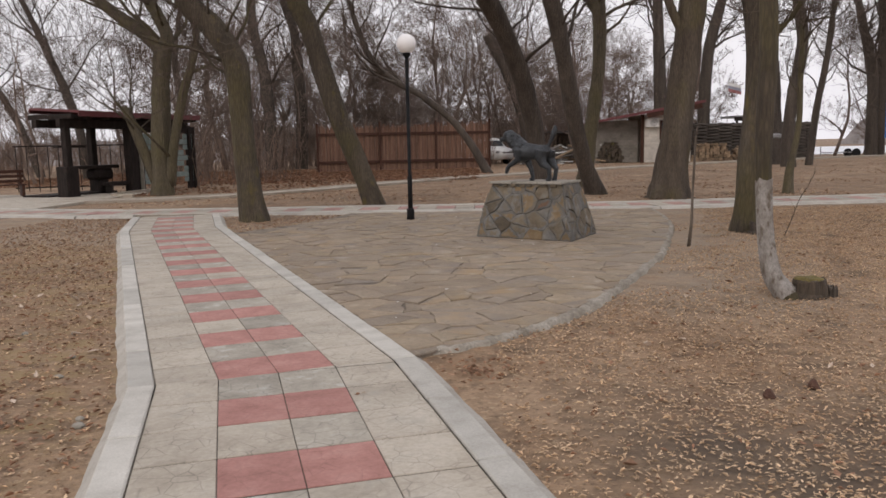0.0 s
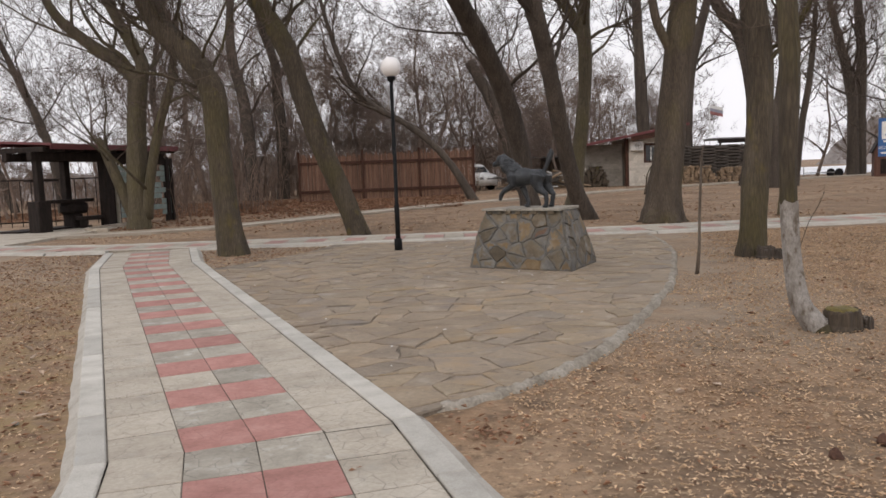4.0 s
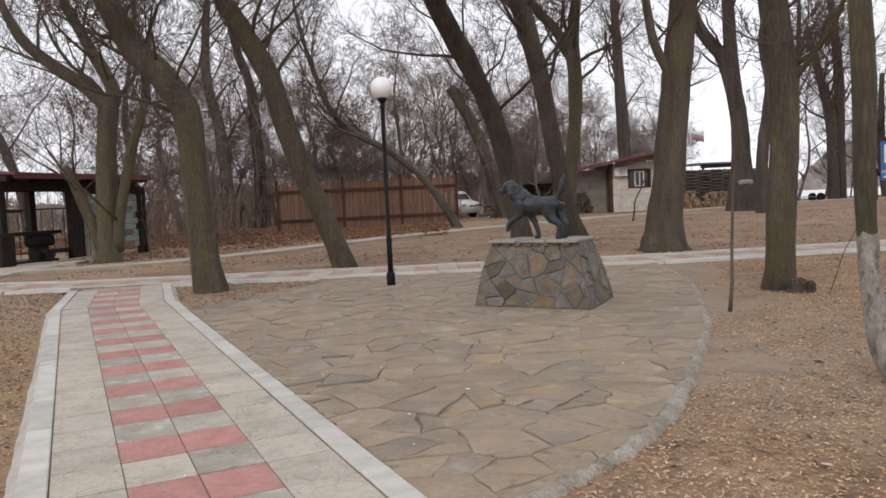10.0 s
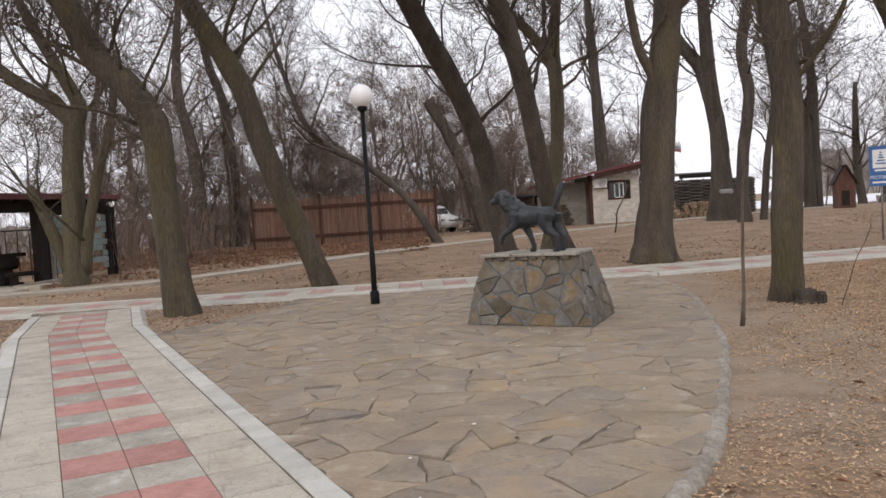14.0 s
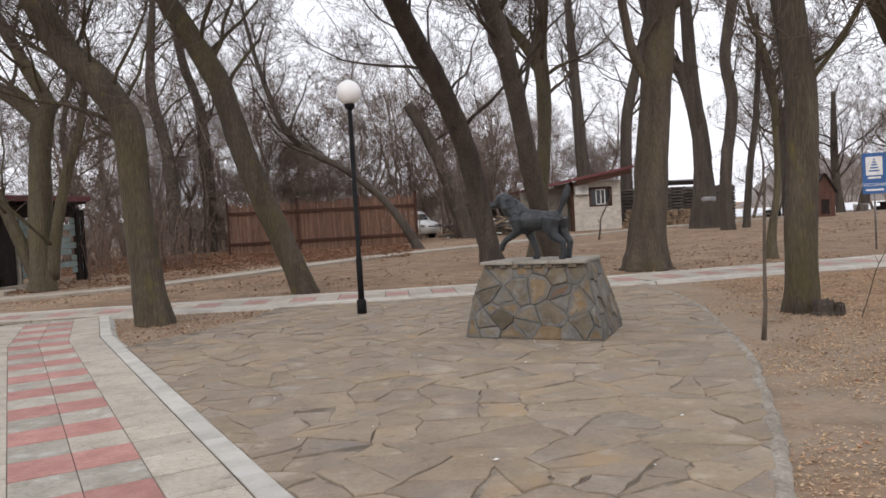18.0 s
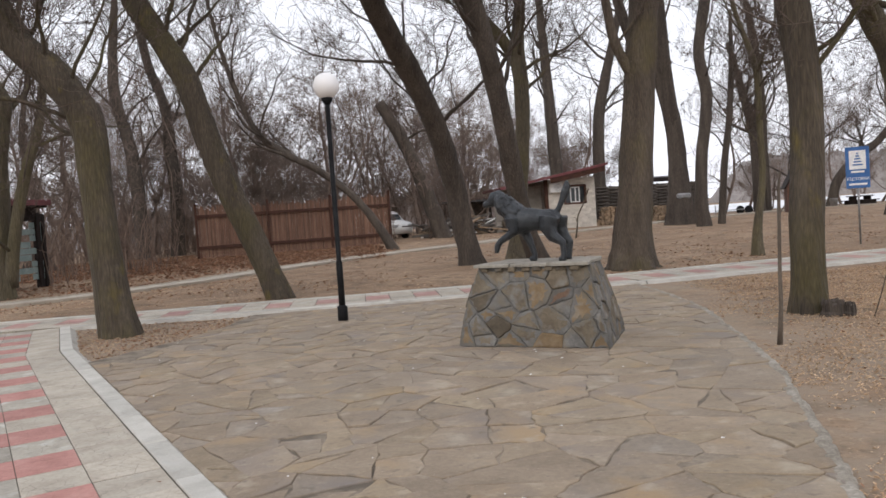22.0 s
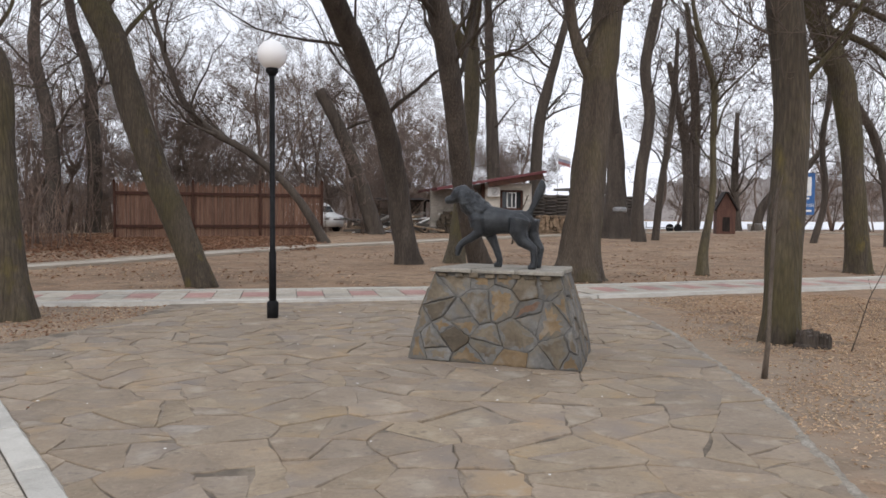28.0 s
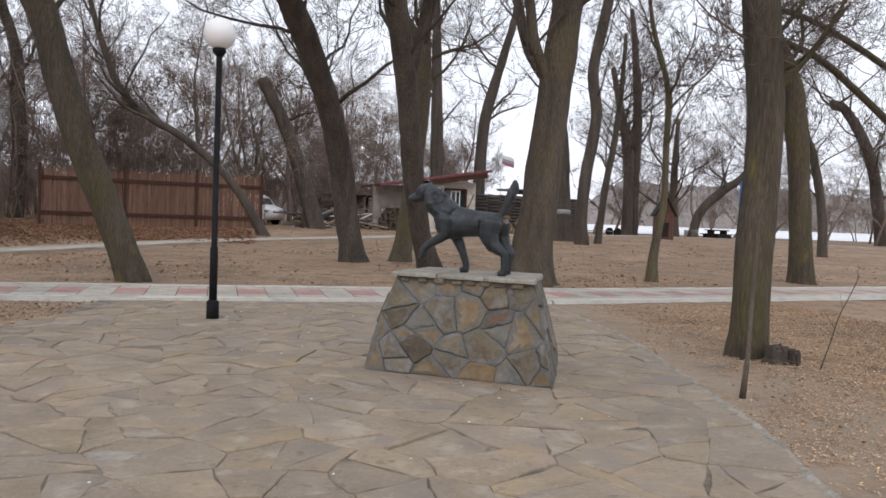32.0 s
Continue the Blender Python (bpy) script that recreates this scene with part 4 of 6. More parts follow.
for sx, sz, x0, z0 in ((0.12, 1.2, 1.05, 1.48), (0.12, 1.2, 2.38, 1.48), (1.33, 0.12, 1.715, 1.48), (1.33, 0.12, 1.715, 2.58)):
    box(sx, 0.1, sz, (x0, -0.11, z0), 0, None, fr)
part("window_trim", fr, BROWN, hut, "dark brown window trim")
fr = bmesh.new()
for sx, sz, x0, z0 in ((0.06, 0.96, 1.45, 1.6), (0.06, 0.96, 2.0, 1.6), (0.06, 0.96, 1.75, 1.6), (0.6, 0.06, 1.72, 1.6), (0.6, 0.06, 1.72, 2.5)):
    box(sx, 0.06, sz, (x0, -0.06, z0), 0, None, fr)
part("window_frame", fr, WHITE, hut, "white window frame")
part("corner_post", box(0.22, 0.22, 3.1, (-0.1, -0.05, 0)), BROWN, hut, "dark brown corner post")
side = bmesh.new()
box(3.0, 0.2, 2.75, (-1.7, 0.9, 0), 0, None, side)
part("side_wall", side, GREYBRICK, hut, "grey block side wall")
siding = [mesh_of(box(w, 0.03, 0.155, (0, 0, 0), 0.008), "block", m_) for m_ in (WHITEBRICK, GREYBRICK) for w in (0.38, 0.3, 0.52)]
for wall_, x0, x1, y0, z1 in ((0, 0.02, 2.98, -0.132, 3.05), (1, -3.18, -0.22, 0.79, 2.7)):
    z = 0.02
    while z < z1 - 0.15:
        x = x0
        while x < x1 - 0.1:
            k = rng.randrange(3)
            w = (0.38, 0.3, 0.52)[k]
            fit_ = min(1.0, (x1 - x) / w)
            mid = x + w * fit_ / 2
            if not (wall_ == 0 and 0.95 - w / 2 < mid < 2.48 + w / 2 and 1.34 < z < 2.68):
                ob = new("block", siding[wall_ * 3 + k])
                ob.matrix_local = pose(mid, y0 - rng.uniform(0, 0.012), z) @ Matrix.Diagonal((fit_ * 0.985, 1, 1, 1))
                ob.parent = hut
            x += w
        z += 0.165
roof = box(6.9, 6.6, 0.16, (0, 0, 0), 0.01, pose(0, 0, 0, 0, -9.5, 0))
bmesh.ops.translate(roof, vec=(0.25, 2.2, 3.18), verts=roof.verts)
part("roof", roof, ROOFRED, hut, "maroon sheet roof")
fascia = box(3.5, 0.06, 0.45, (0, 0, 0), 0.004, pose(0, 0, 0, 0, -9.5, 0))
bmesh.ops.translate(fascia, vec=(1.75, -1.0, 3.12), verts=fascia.verts)
part("fascia", fascia, BROWN, hut, "brown boarded gable")
ac = thing("air_conditioner", (11.72, 49.9, 2.42), 0, "white outdoor air conditioner on the hut wall", "air conditioner")
part("body", box(0.82, 0.3, 0.58, (0, 0, 0), 0.03), WHITE, ac)
t = Tubes()
ring_ = [(0.1 + 0.2 * math.cos(k * math.pi / 12), -0.16, 0.29 + 0.2 * math.sin(k * math.pi / 12)) for k in range(25)]
t.add(ring_, [0.014] * 25, 6)
for k in range(4):
    w = k * math.pi / 4
    t.add([(0.1 - 0.2 * math.cos(w), -0.16, 0.29 - 0.2 * math.sin(w)), (0.1 + 0.2 * math.cos(w), -0.16, 0.29 + 0.2 * math.sin(w))], [0.008, 0.008], 5)
ob = new("fan_grille", t.mesh("fan_grille", STEEL)); ob.parent = ac
for bx_ in (-0.3, 0.3):
    part("bracket", box(0.04, 0.3, 0.05, (bx_, 0.06, -0.045)), STEEL, ac)

# ---- timber shelter ----
shelter = thing("timber_shelter", (-13.67, 24.85, -0.05), 71, "open dark timber shelter with a maroon roof", "shelter")
part("post", box(0.24, 0.24, 2.6, (0, 0, 0), 0.02), TIMBER, shelter)
part("pier", box(0.55, 0.5, 1.1, (0, 0.05, 0), 0.03), TIMBER, shelter, "dark brick pier")
part("stout_post", box(0.4, 0.36, 2.6, (3.0, 0, 0), 0.03), TIMBER, shelter)
part("post", box(0.2, 0.2, 2.6, (6.3, 0, 0), 0.02), TIMBER, shelter)
for s_ in (2.2, 4.4, 6.1):
    part("back_post", box(0.26, 0.26, 2.6, (s_, 1.1, 0), 0.02), TIMBER, shelter)
for y_ in (0.0, 1.1):
    part("beam", box(6.5, 0.22, 0.28, (2.95, y_, 2.45), 0.02), TIMBER, shelter)
for i in range(9):
    part("rafter", box(0.13, 2.0, 0.16, (-0.2 + 0.79 * i, 0.4, 2.73), 0.01), TIMBER, shelter)
roof = box(6.3, 2.3, 0.09, (0, 0, 0), 0.01, pose(0, 0, 0, 4, 0.6, 0))
bmesh.ops.translate(roof, vec=(3.08, 0.4, 2.96), verts=roof.verts)
part("roof", roof, ROOFRED, shelter, "maroon sheet roof")
for y_ in (-0.72, 1.52):
    part("fascia", box(6.3, 0.05, 0.19, (3.08, y_, 2.85 + 0.07 * y_), 0.006), ROOFRED, shelter, "maroon fascia board")
part("end_board", box(0.05, 0.16, 2.3, (3.3, -0.2, 0.1), 0.005), SLAB, shelter, "pale grey upright board")
part("side_shelf", box(1.2, 0.3, 0.08, (0.4, 0.3, 1.75), 0.01), TIMBER, shelter, "dark bracket shelf")

# ---- pedestal and statue ----
def clip(poly, n, c):
    out = []
    for i, p in enumerate(poly):
        q = poly[(i + 1) % len(poly)]
        a, b = n[0] * p[0] + n[1] * p[1] - c, n[0] * q[0] + n[1] * q[1] - c
        if a <= 0:
            out.append(p)
        if a * b < 0:
            s = a / (a - b)
            out.append((p[0] + (q[0] - p[0]) * s, p[1] + (q[1] - p[1]) * s))
    return out


def cells(points, border, gap):
    """The Voronoi cells of the points inside the convex border, each drawn in by half the gap."""
    out = []
    for i, p in enumerate(points):
        poly = list(border)
        for j, q in enumerate(points):
            if i == j or (q[0] - p[0]) ** 2 + (q[1] - p[1]) ** 2 > 9:
                continue
            n = (q[0] - p[0], q[1] - p[1])
            l = math.hypot(*n)
            n = (n[0] / l, n[1] / l)
            poly = clip(poly, n, n[0] * (p[0] + q[0]) / 2 + n[1] * (p[1] + q[1]) / 2 - gap / 2)
            if len(poly) < 3:
                break
        if len(poly) >= 3:
            out.append(poly)
    return out


def area_of(poly):
    return abs(0.5 * sum(poly[i - 1][0] * p[1] - p[0] * poly[i - 1][1] for i, p in enumerate(poly)))


def shatter(poly, limit, rng):
    """Breaks a convex outline into angular pieces of about the area limit."""
    if len(poly) < 3:
        return []
    if area_of(poly) < limit * rng.uniform(0.45, 1.7):
        return [poly]
    cx, cy = sum(p[0] for p in poly) / len(poly), sum(p[1] for p in poly) / len(poly)
    far = max(poly, key=lambda p: (p[0] - cx) ** 2 + (p[1] - cy) ** 2)
    w = math.atan2(far[1] - cy, far[0] - cx) + rng.uniform(-0.65, 0.65)
    n = (math.cos(w), math.sin(w))
    size = math.sqrt(area_of(poly))
    c = n[0] * cx + n[1] * cy + rng.uniform(-0.2, 0.2) * size
    return shatter(clip(poly, n, c), limit, rng) + shatter(clip(poly, (-n[0], -n[1]), -c), limit, rng)


def inset(poly, gap):
    """The convex outline drawn in by gap on every side."""
    turn_ = sum(poly[i - 1][0] * p[1] - p[0] * poly[i - 1][1] for i, p in enumerate(poly))
    out = list(poly)
    for i, p in enumerate(poly):
        q = poly[(i + 1) % len(poly)]
        l = math.hypot(q[0] - p[0], q[1] - p[1])
        if l < 1e-5:
            continue
        n = ((q[1] - p[1]) / l, (p[0] - q[0]) / l)
        if turn_ < 0:
            n = (-n[0], -n[1])
        out = clip(out, n, n[0] * p[0] + n[1] * p[1] - gap)
        if len(out) < 3:
            return []
    return out


def blunt(poly, rng):
    """The outline with its corners knocked off."""
    out = []
    for i, p in enumerate(poly):
        for q in (poly[i - 1], poly[(i + 1) % len(poly)]):
            l = math.hypot(q[0] - p[0], q[1] - p[1]) or 1
            k = min(rng.uniform(0.003, 0.012), l * 0.3) / l
            out.append((p[0] + (q[0] - p[0]) * k, p[1] + (q[1] - p[1]) * k))
    return out


def slab(poly, low, high, bevel, rng, rough=0.0):
    """A flat stone on the outline poly from low to high, with a worn upper edge."""
    bm = bmesh.new()
    cx, cy = sum(p[0] for p in poly) / len(poly), sum(p[1] for p in poly) / len(poly)
    pts = []
    for i, p in enumerate(poly):
        q = poly[(i + 1) % len(poly)]
        pts.append(p)
        l = math.hypot(q[0] - p[0], q[1] - p[1])
        if rough and l > 0.18:
            for s in (0.33, 0.66):
                k = rng.uniform(-rough, rough)
                pts.append((p[0] + (q[0] - p[0]) * s + k * (q[1] - p[1]) / l, p[1] + (q[1] - p[1]) * s - k * (q[0] - p[0]) / l))
    def ring(k, z):
        out = []
        for x, y in pts:
            l = math.hypot(x - cx, y - cy) or 1
            out.append(bm.verts.new((x - (x - cx) / l * k, y - (y - cy) / l * k, z)))
        return out
    a, b, c = ring(0, low), ring(0, high - bevel), ring(bevel * 1.2, high)
    n = len(pts)
    for lo, hi in ((a, b), (b, c)):
        for i in range(n):
            bm.faces.new((lo[i], lo[(i + 1) % n], hi[(i + 1) % n], hi[i]))
    bm.faces.new(c)
    return bm


rng = random.Random(21)
PED = Matrix.Translation((1.165, 10.665, 0)) @ Matrix.Rotation(math.atan2(-0.97, 1.455), 4, "Z")
# own axes: x along the front, y to the back
ped = new("pedestal")
ped.matrix_world = PED
tagged(ped, "sloping pedestal of brown and grey rubble stones in grout", "pedestal")
BW, BD, TW, TD, HT = 1.74, 1.2, 1.26, 0.74, 0.87
low = [(-BW / 2, 0), (BW / 2, 0), (BW / 2 - 0.17, BD), (-BW / 2 + 0.12, BD)]
off = 0.14
top = [(-TW / 2, off), (TW / 2, off), (TW / 2 - 0.09, off + TD), (-TW / 2 + 0.07, off + TD)]


def bulge(bm):
    """Swells the sloping sides a little at half height, as rough masonry does."""
    for v in bm.verts:
        k = 1 + 0.035 * math.sin(math.pi * min(max(v.co.z / HT, 0.0), 1.0))
        v.co.x, v.co.y = v.co.x * k, BD / 2 + (v.co.y - BD / 2) * k
    return bm


core = bmesh.new()
levels = []
for k in range(9):
    f_ = k / 8
    levels.append([core.verts.new((p[0] + (q[0] - p[0]) * f_, p[1] + (q[1] - p[1]) * f_, -0.05 + (HT + 0.05) * f_)) for p, q in zip(low, top)])
for lo_, hi_ in zip(levels, levels[1:]):
    for i in range(4):
        core.faces.new((lo_[i], lo_[(i + 1) % 4], hi_[(i + 1) % 4], hi_[i]))
core.faces.new(levels[-1])
part("core", bulge(core), GROUT, ped, "grey grout between the stones")
for side_ in range(4):
    a, b = Vector((*low[side_], 0)), Vector((*low[(side_ + 1) % 4], 0))
    c, e = Vector((*top[(side_ + 1) % 4], HT)), Vector((*top[side_], HT))
    wid = (b - a).length
    up = ((c + e) / 2 - (a + b) / 2)
    hgt = up.length
    X_ = (b - a).normalized()
    Z_ = X_.cross(up).normalized()
    Y_ = Z_.cross(X_)
    border = [((p - (a + b) / 2).dot(X_), (p - (a + b) / 2).dot(Y_)) for p in (a, b, c, e)]
    frame_ = Matrix.Translation((a + b) / 2) @ Matrix((X_, Y_, Z_)).transposed().to_4x4()
    seeds = []
    tries = 0
    while tries < 1500:
        tries += 1
        x, y, size = rng.uniform(-wid / 2, wid / 2), rng.uniform(0, hgt), rng.choice((0.17, 0.22, 0.27, 0.33))
        if all(((x - p) * 1.5 + (y - q) * 0.45) ** 2 + ((y - q) * 0.7) ** 2 > (0.5 * (size + r_)) ** 2 for p, q, r_ in seeds):
            seeds.append((x, y, size))
    for poly in [piece for cell in cells(seeds, border, 0.0) for piece in shatter(cell, 0.085, rng)]:
        poly = blunt(inset(poly, rng.uniform(0.0015, 0.0065)), rng)
        if len(poly) < 3:
            continue
        bm = bmesh.new()
        cx, cy = sum(p[0] for p in poly) / len(poly), sum(p[1] for p in poly) / len(poly)
        pts = []
        for i, p in enumerate(poly):
            q = poly[(i + 1) % len(poly)]
            l = math.hypot(q[0] - p[0], q[1] - p[1])
            many = max(1, round(l / 0.04))
            for m_ in range(many):
                k = rng.uniform(-0.007, 0.007) if m_ else 0.0
                f_ = m_ / many
                pts.append((p[0] + (q[0] - p[0]) * f_ + k * (q[1] - p[1]) / l, p[1] + (q[1] - p[1]) * f_ - k * (q[0] - p[0]) / l))
        proud, lap = rng.uniform(0.002, 0.024), rng.uniform(0.012, 0.06)
        rings = []
        for wide, z in ((0.0, -0.04), (0.0, proud * 0.5), (0.009, proud), (lap + 0.012, proud + 0.004)):
            row = []
            for x, y in pts:
                l = math.hypot(x - cx, y - cy) or 1
                w = min(wide * (rng.uniform(0.35, 1.7) if wide > 0.01 else 1.0), l * 0.6)
                row.append(bm.verts.new((x - (x - cx) / l * w, y - (y - cy) / l * w, z)))
            rings.append(row)
        many = len(pts)
        bare = rng.random() < 0.16
        for r_ in range(3):
            for i in range(many):
                fc = bm.faces.new((rings[r_][i], rings[r_][(i + 1) % many], rings[r_ + 1][(i + 1) % many], rings[r_ + 1][i]))
                fc.material_index = 0 if bare else 1
        bm.faces.new(rings[3])
        bm.transform(frame_)
        bulge(bm)
        u = rng.random()
        ob = part("stone", bm, STONE_OCHRE if u < 0.26 else STONE_RUST if u < 0.34 else SMEAR if u < 0.46 else STONE, ped)
        ob.data.materials.append(SMEAR)
for x0, x1, lift, fore, back in ((-TW / 2 - 0.045, -0.24, 0.004, -0.075, 0.08), (-0.235, 0.2, 0.002, -0.068, 0.0), (0.205, TW / 2 + 0.035, 0.006, -0.08, -0.1)):
    left_, right_ = max(back, 0), min(back, 0)
    plate = slab([(x0, off + fore + 0.02), ((x0 * 2 + x1) / 3, off + fore - 0.012), ((x0 + x1 * 2) / 3, off + fore + 0.014), (x1, off + fore), (x1 - 0.004 + right_ / 2, off + TD * 0.5), (x1 + right_, off + TD + 0.04), ((x0 + x1) / 2, off + TD + 0.03), (x0 + left_, off + TD + 0.04)],
                 HT + 0.002, HT + 0.032 + lift, 0.01, rng, 0.03)
    part("top_slab", plate, SLAB, ped, "thin flat stone slab")
part("mortar_bed", box(TW - 0.2, TD + 0.02, 0.07, (0, off + TD / 2 - 0.01, HT - 0.062), 0.01), SMEAR, ped, "pale mortar under the slab")
x = -TW / 2 + 0.09
while x < TW / 2 - 0.05:
    bm = box(rng.uniform(0.07, 0.115), 0.05, rng.uniform(0.04, 0.055), (x, off - 0.028, HT - 0.05), 0.01)
    bmesh.ops.rotate(bm, cent=(x, off, HT), matrix=Matrix.Rotation(rng.uniform(-.12, .12), 3, "Y"), verts=bm.verts)
    part("packing_stone", bm, STONE, ped, "dark brown stone wedged under the slab")
    x += 0.155 + rng.uniform(-.03, .03)

dog = Tubes()
deep = ((0, 0, 1), 0.8)
dog.add([(-0.25, 0, .50), (-0.21, 0, .485), (-.12, 0, .48), (.03, 0, .485), (.16, 0, .475), (.27, 0, .475), (.34, 0, .475), (.385, 0, .465)], [.09, .15, .165, .137, .122, .122, .102, .055], 18, deep)
dog.add([(-.14, 0, .54), (-.22, 0, .61), (-.30, 0, .69), (-.34, 0, .735)], [.135, .125, .11, .088], 14)
dog.add([(-.29, 0, .75), (-.35, 0, .77), (-.42, 0, .755), (-.46, 0, .725)], [.06, .09, .083, .055], 14)
dog.add([(-.42, 0, .725), (-.48, 0, .705), (-.535, 0, .692), (-.56, 0, .688)], [.065, .05, .044, .03], 12)
for s_ in (-1, 1):
    dog.add([(-.345, .075 * s_, .79), (-.335, .10 * s_, .73), (-.32, .10 * s_, .65), (-.325, .09 * s_, .60)], [.025, .045, .046, .018], 8)
curl = random.Random(3)
for k in range(150):
    # wavy locks over neck, chest and shoulders
    s_, w = curl.random(), curl.uniform(-2.6, 2.6)
    r_ = 0.118 + 0.03 * (1 - s_)
    cx, cz = -.13 - .19 * s_, .53 + .20 * s_
    a = Vector((cx + r_ * 0.62 * math.cos(w), r_ * 0.9 * math.sin(w), cz + r_ * 0.62 * math.cos(w)))
    d = Vector((curl.uniform(-.02, .02), curl.uniform(-.015, .015), -curl.uniform(.03, .055)))
    side = Vector((curl.uniform(-.02, .02), 0, 0))
    dog.add([a, a + d * 0.5 + side, a + d], [.017, .021, .008], 6)
# raised foreleg, standing foreleg, hind legs
dog.add([(-.16, -.08, .50), (-.165, -.10, .41), (-.15, -.105, .36), (-.235, -.105, .305), (-.325, -.105, .255), (-.365, -.105, .20), (-.385, -.105, .12)], [.10, .075, .058, .045, .038, .04, .026], 10)
dog.add([(-.13, .08, .47), (-.09, .09, .34), (-.03, .095, .21), (.015, .095, .08), (.01, .095, .03), (-.045, .095, .018)], [.09, .062, .043, .034, .042, .03], 10)
dog.add([(.29, -.085, .50), (.27, -.105, .385), (.325, -.11, .28), (.435, -.11, .205), (.44, -.11, .08), (.43, -.11, .03), (.38, -.11, .018)], [.12, .10, .07, .043, .035, .042, .03], 10)
dog.add([(.33, .085, .50), (.33, .10, .36), (.38, .11, .27), (.445, .11, .20), (.425, .11, .08), (.42, .11, .03), (.37, .11, .018)], [.115, .095, .068, .043, .036, .042, .03], 10)
dog.add([(.33, 0, .53), (.375, 0, .60), (.42, 0, .69), (.455, 0, .77), (.483, 0, .84), (.482, 0, .885), (.472, 0, .905)], [.045, .032, .038, .052, .046, .026, .01], 10, ((0, 0, 1), 0.6))
for s_ in (-1, 1):
    # shoulder and haunch muscle
    dog.add([(-.20, .075 * s_, .56), (-.16, .10 * s_, .49), (-.15, .10 * s_, .42)], [.06, .085, .06], 10)
    dog.add([(.24, .07 * s_, .53), (.30, .09 * s_, .47), (.31, .10 * s_, .39)], [.06, .09, .07], 10)
statue = new("dog_statue", dog.mesh("dog_statue", BRONZE))
statue.matrix_world = PED @ Matrix.Translation((-0.10, 0.41, HT + 0.033)) @ Matrix.Scale(0.975, 4)
rm = statue.modifiers.new("merge", "REMESH")
rm.mode, rm.voxel_size, rm.use_smooth_shade = "VOXEL", 0.008, True
sm = statue.modifiers.new("soften", "SMOOTH")
sm.factor, sm.iterations = 0.5, 7
tagged(statue, "dark bronze pointing dog with raised forepaw on the slab", "statue")

SAPBARK = material("smooth_sapling_bark", ((0.07, 0.054, 0.041), (0.105, 0.083, 0.064), (0.15, 0.122, 0.096)), 5.0, 40.0, 0.9, 0.5, stretch=(2, 2, 0.5))

# ---- sapling stake ----
sap = thing("sapling", (3.59, 9.94, -0.08), 0, "thin bare sapling stem in the earth", "sapling")
t = Tubes()
t.add([(0, 0, 0), (0.035, 0, .4), (0.04, 0, .8), (0.055, 0, 1.2), (0.07, 0, 1.6), (.09, 0, 1.78)], [.03, .021, .019, .018, .016, .011], 9)
ob = new("stem", t.mesh("stem", SAPBARK)); ob.parent = sap
for k in range(4):
    z = 1.35 + 0.1 * k
    t = Tubes()
    t.add([(0.07, 0, z), (0.07 + rng.uniform(-.05, .05), rng.uniform(-.05, .05), z + .12), (0.07 + rng.uniform(-.09, .09), rng.uniform(-.08, .08), z + .26)], [.006, .004, .002], 4)
    ob = new("shoot", t.mesh("shoot", TWIG)); ob.parent = sap

for at, pts, girth, say in (((5.396, 11.042, -0.08), [(0, 0, 0), (0.12, 0.01, 0.3), (0.23, 0.02, 0.6), (0.38, 0.03, 0.85), (0.47, 0.03, 1.05)], 0.0075, "thin leaning shoot beside the stump"),
                            ((9.31, 37.53, 0.02), [(0, 0, 0), (0.1, 0.01, 0.5), (0.16, 0.02, 1.0), (0.45, 0.02, 1.55), (0.75, 0.01, 2.25)], 0.045, "thin bent sapling on the slope before the hut")):
    shoot = thing("sapling", at, 0, say, "sapling")
    t = Tubes()
    line = spline([(*p, girth * (1 - 0.12 * i)) for i, p in enumerate(pts)], 4)
    t.add([p[:3] for p in line], [p[3] for p in line], 7)
    ob = new("stem", t.mesh("stem", BARK)); ob.parent = shoot
    for k in range(4):
        p = Vector(line[6 + 3 * k][:3])
        t = Tubes()
        t.add([p, p + Vector((rng.uniform(-.12, .18), rng.uniform(-.1, .1), 0.16)) * (1 + 12 * girth)], [girth * 0.4, girth * 0.2], 4)
        ob = new("shoot", t.mesh("shoot", TWIG)); ob.parent = shoot

# ---- road sign ----
sign = thing("road_sign", (12.72, 22.0, -0.06), -25, "blue and white information sign on a grey post", "sign")
sign.matrix_world = sign.matrix_world @ Matrix.Diagonal((0.87, 1, 1, 1))
t = Tubes()
t.add([(0, 0.03, -0.1), (0, 0.03, 2.6)], [0.03, 0.03], 12)
ob = new("post", t.mesh("post", STEEL)); ob.parent = sign
part("panel", box(0.66, 0.02, 1.10, (0, -0.01, 1.52), 0.004), BLUE, sign, "blue panel")
part("white_field", box(0.46, 0.006, 0.5, (0, -0.024, 2.02), 0), WHITE, sign, "white square field")

# ---- flagstone plaza ----
ARC = [(0.03, 3.76), (0.66, 4.32), (1.20, 5.02), (1.80, 6.12), (2.42, 7.60), (3.0, 9.05), (3.55, 10.95), (4.10, 13.2), (4.40, 16.2)]
EDGE = [(0.0, 3.74), (-4.02, 12.3), (-2.9, 14.2), (-2.5, 16.2)]
def inside(x, y):
    poly = ARC + EDGE[::-1]
    c = False
    for i in range(len(poly)):
        (x1, y1), (x2, y2) = poly[i], poly[i - 1]
        if (y1 > y) != (y2 > y) and x < (x2 - x1) * (y - y1) / (y2 - y1) + x1:
            c = not c
    return c
plaza = thing("pavement", (0, 0, 0), 0, "crazy paving of brown sandstone flags with a mortar rim", "paving", kind="structure")
bm = bmesh.new()
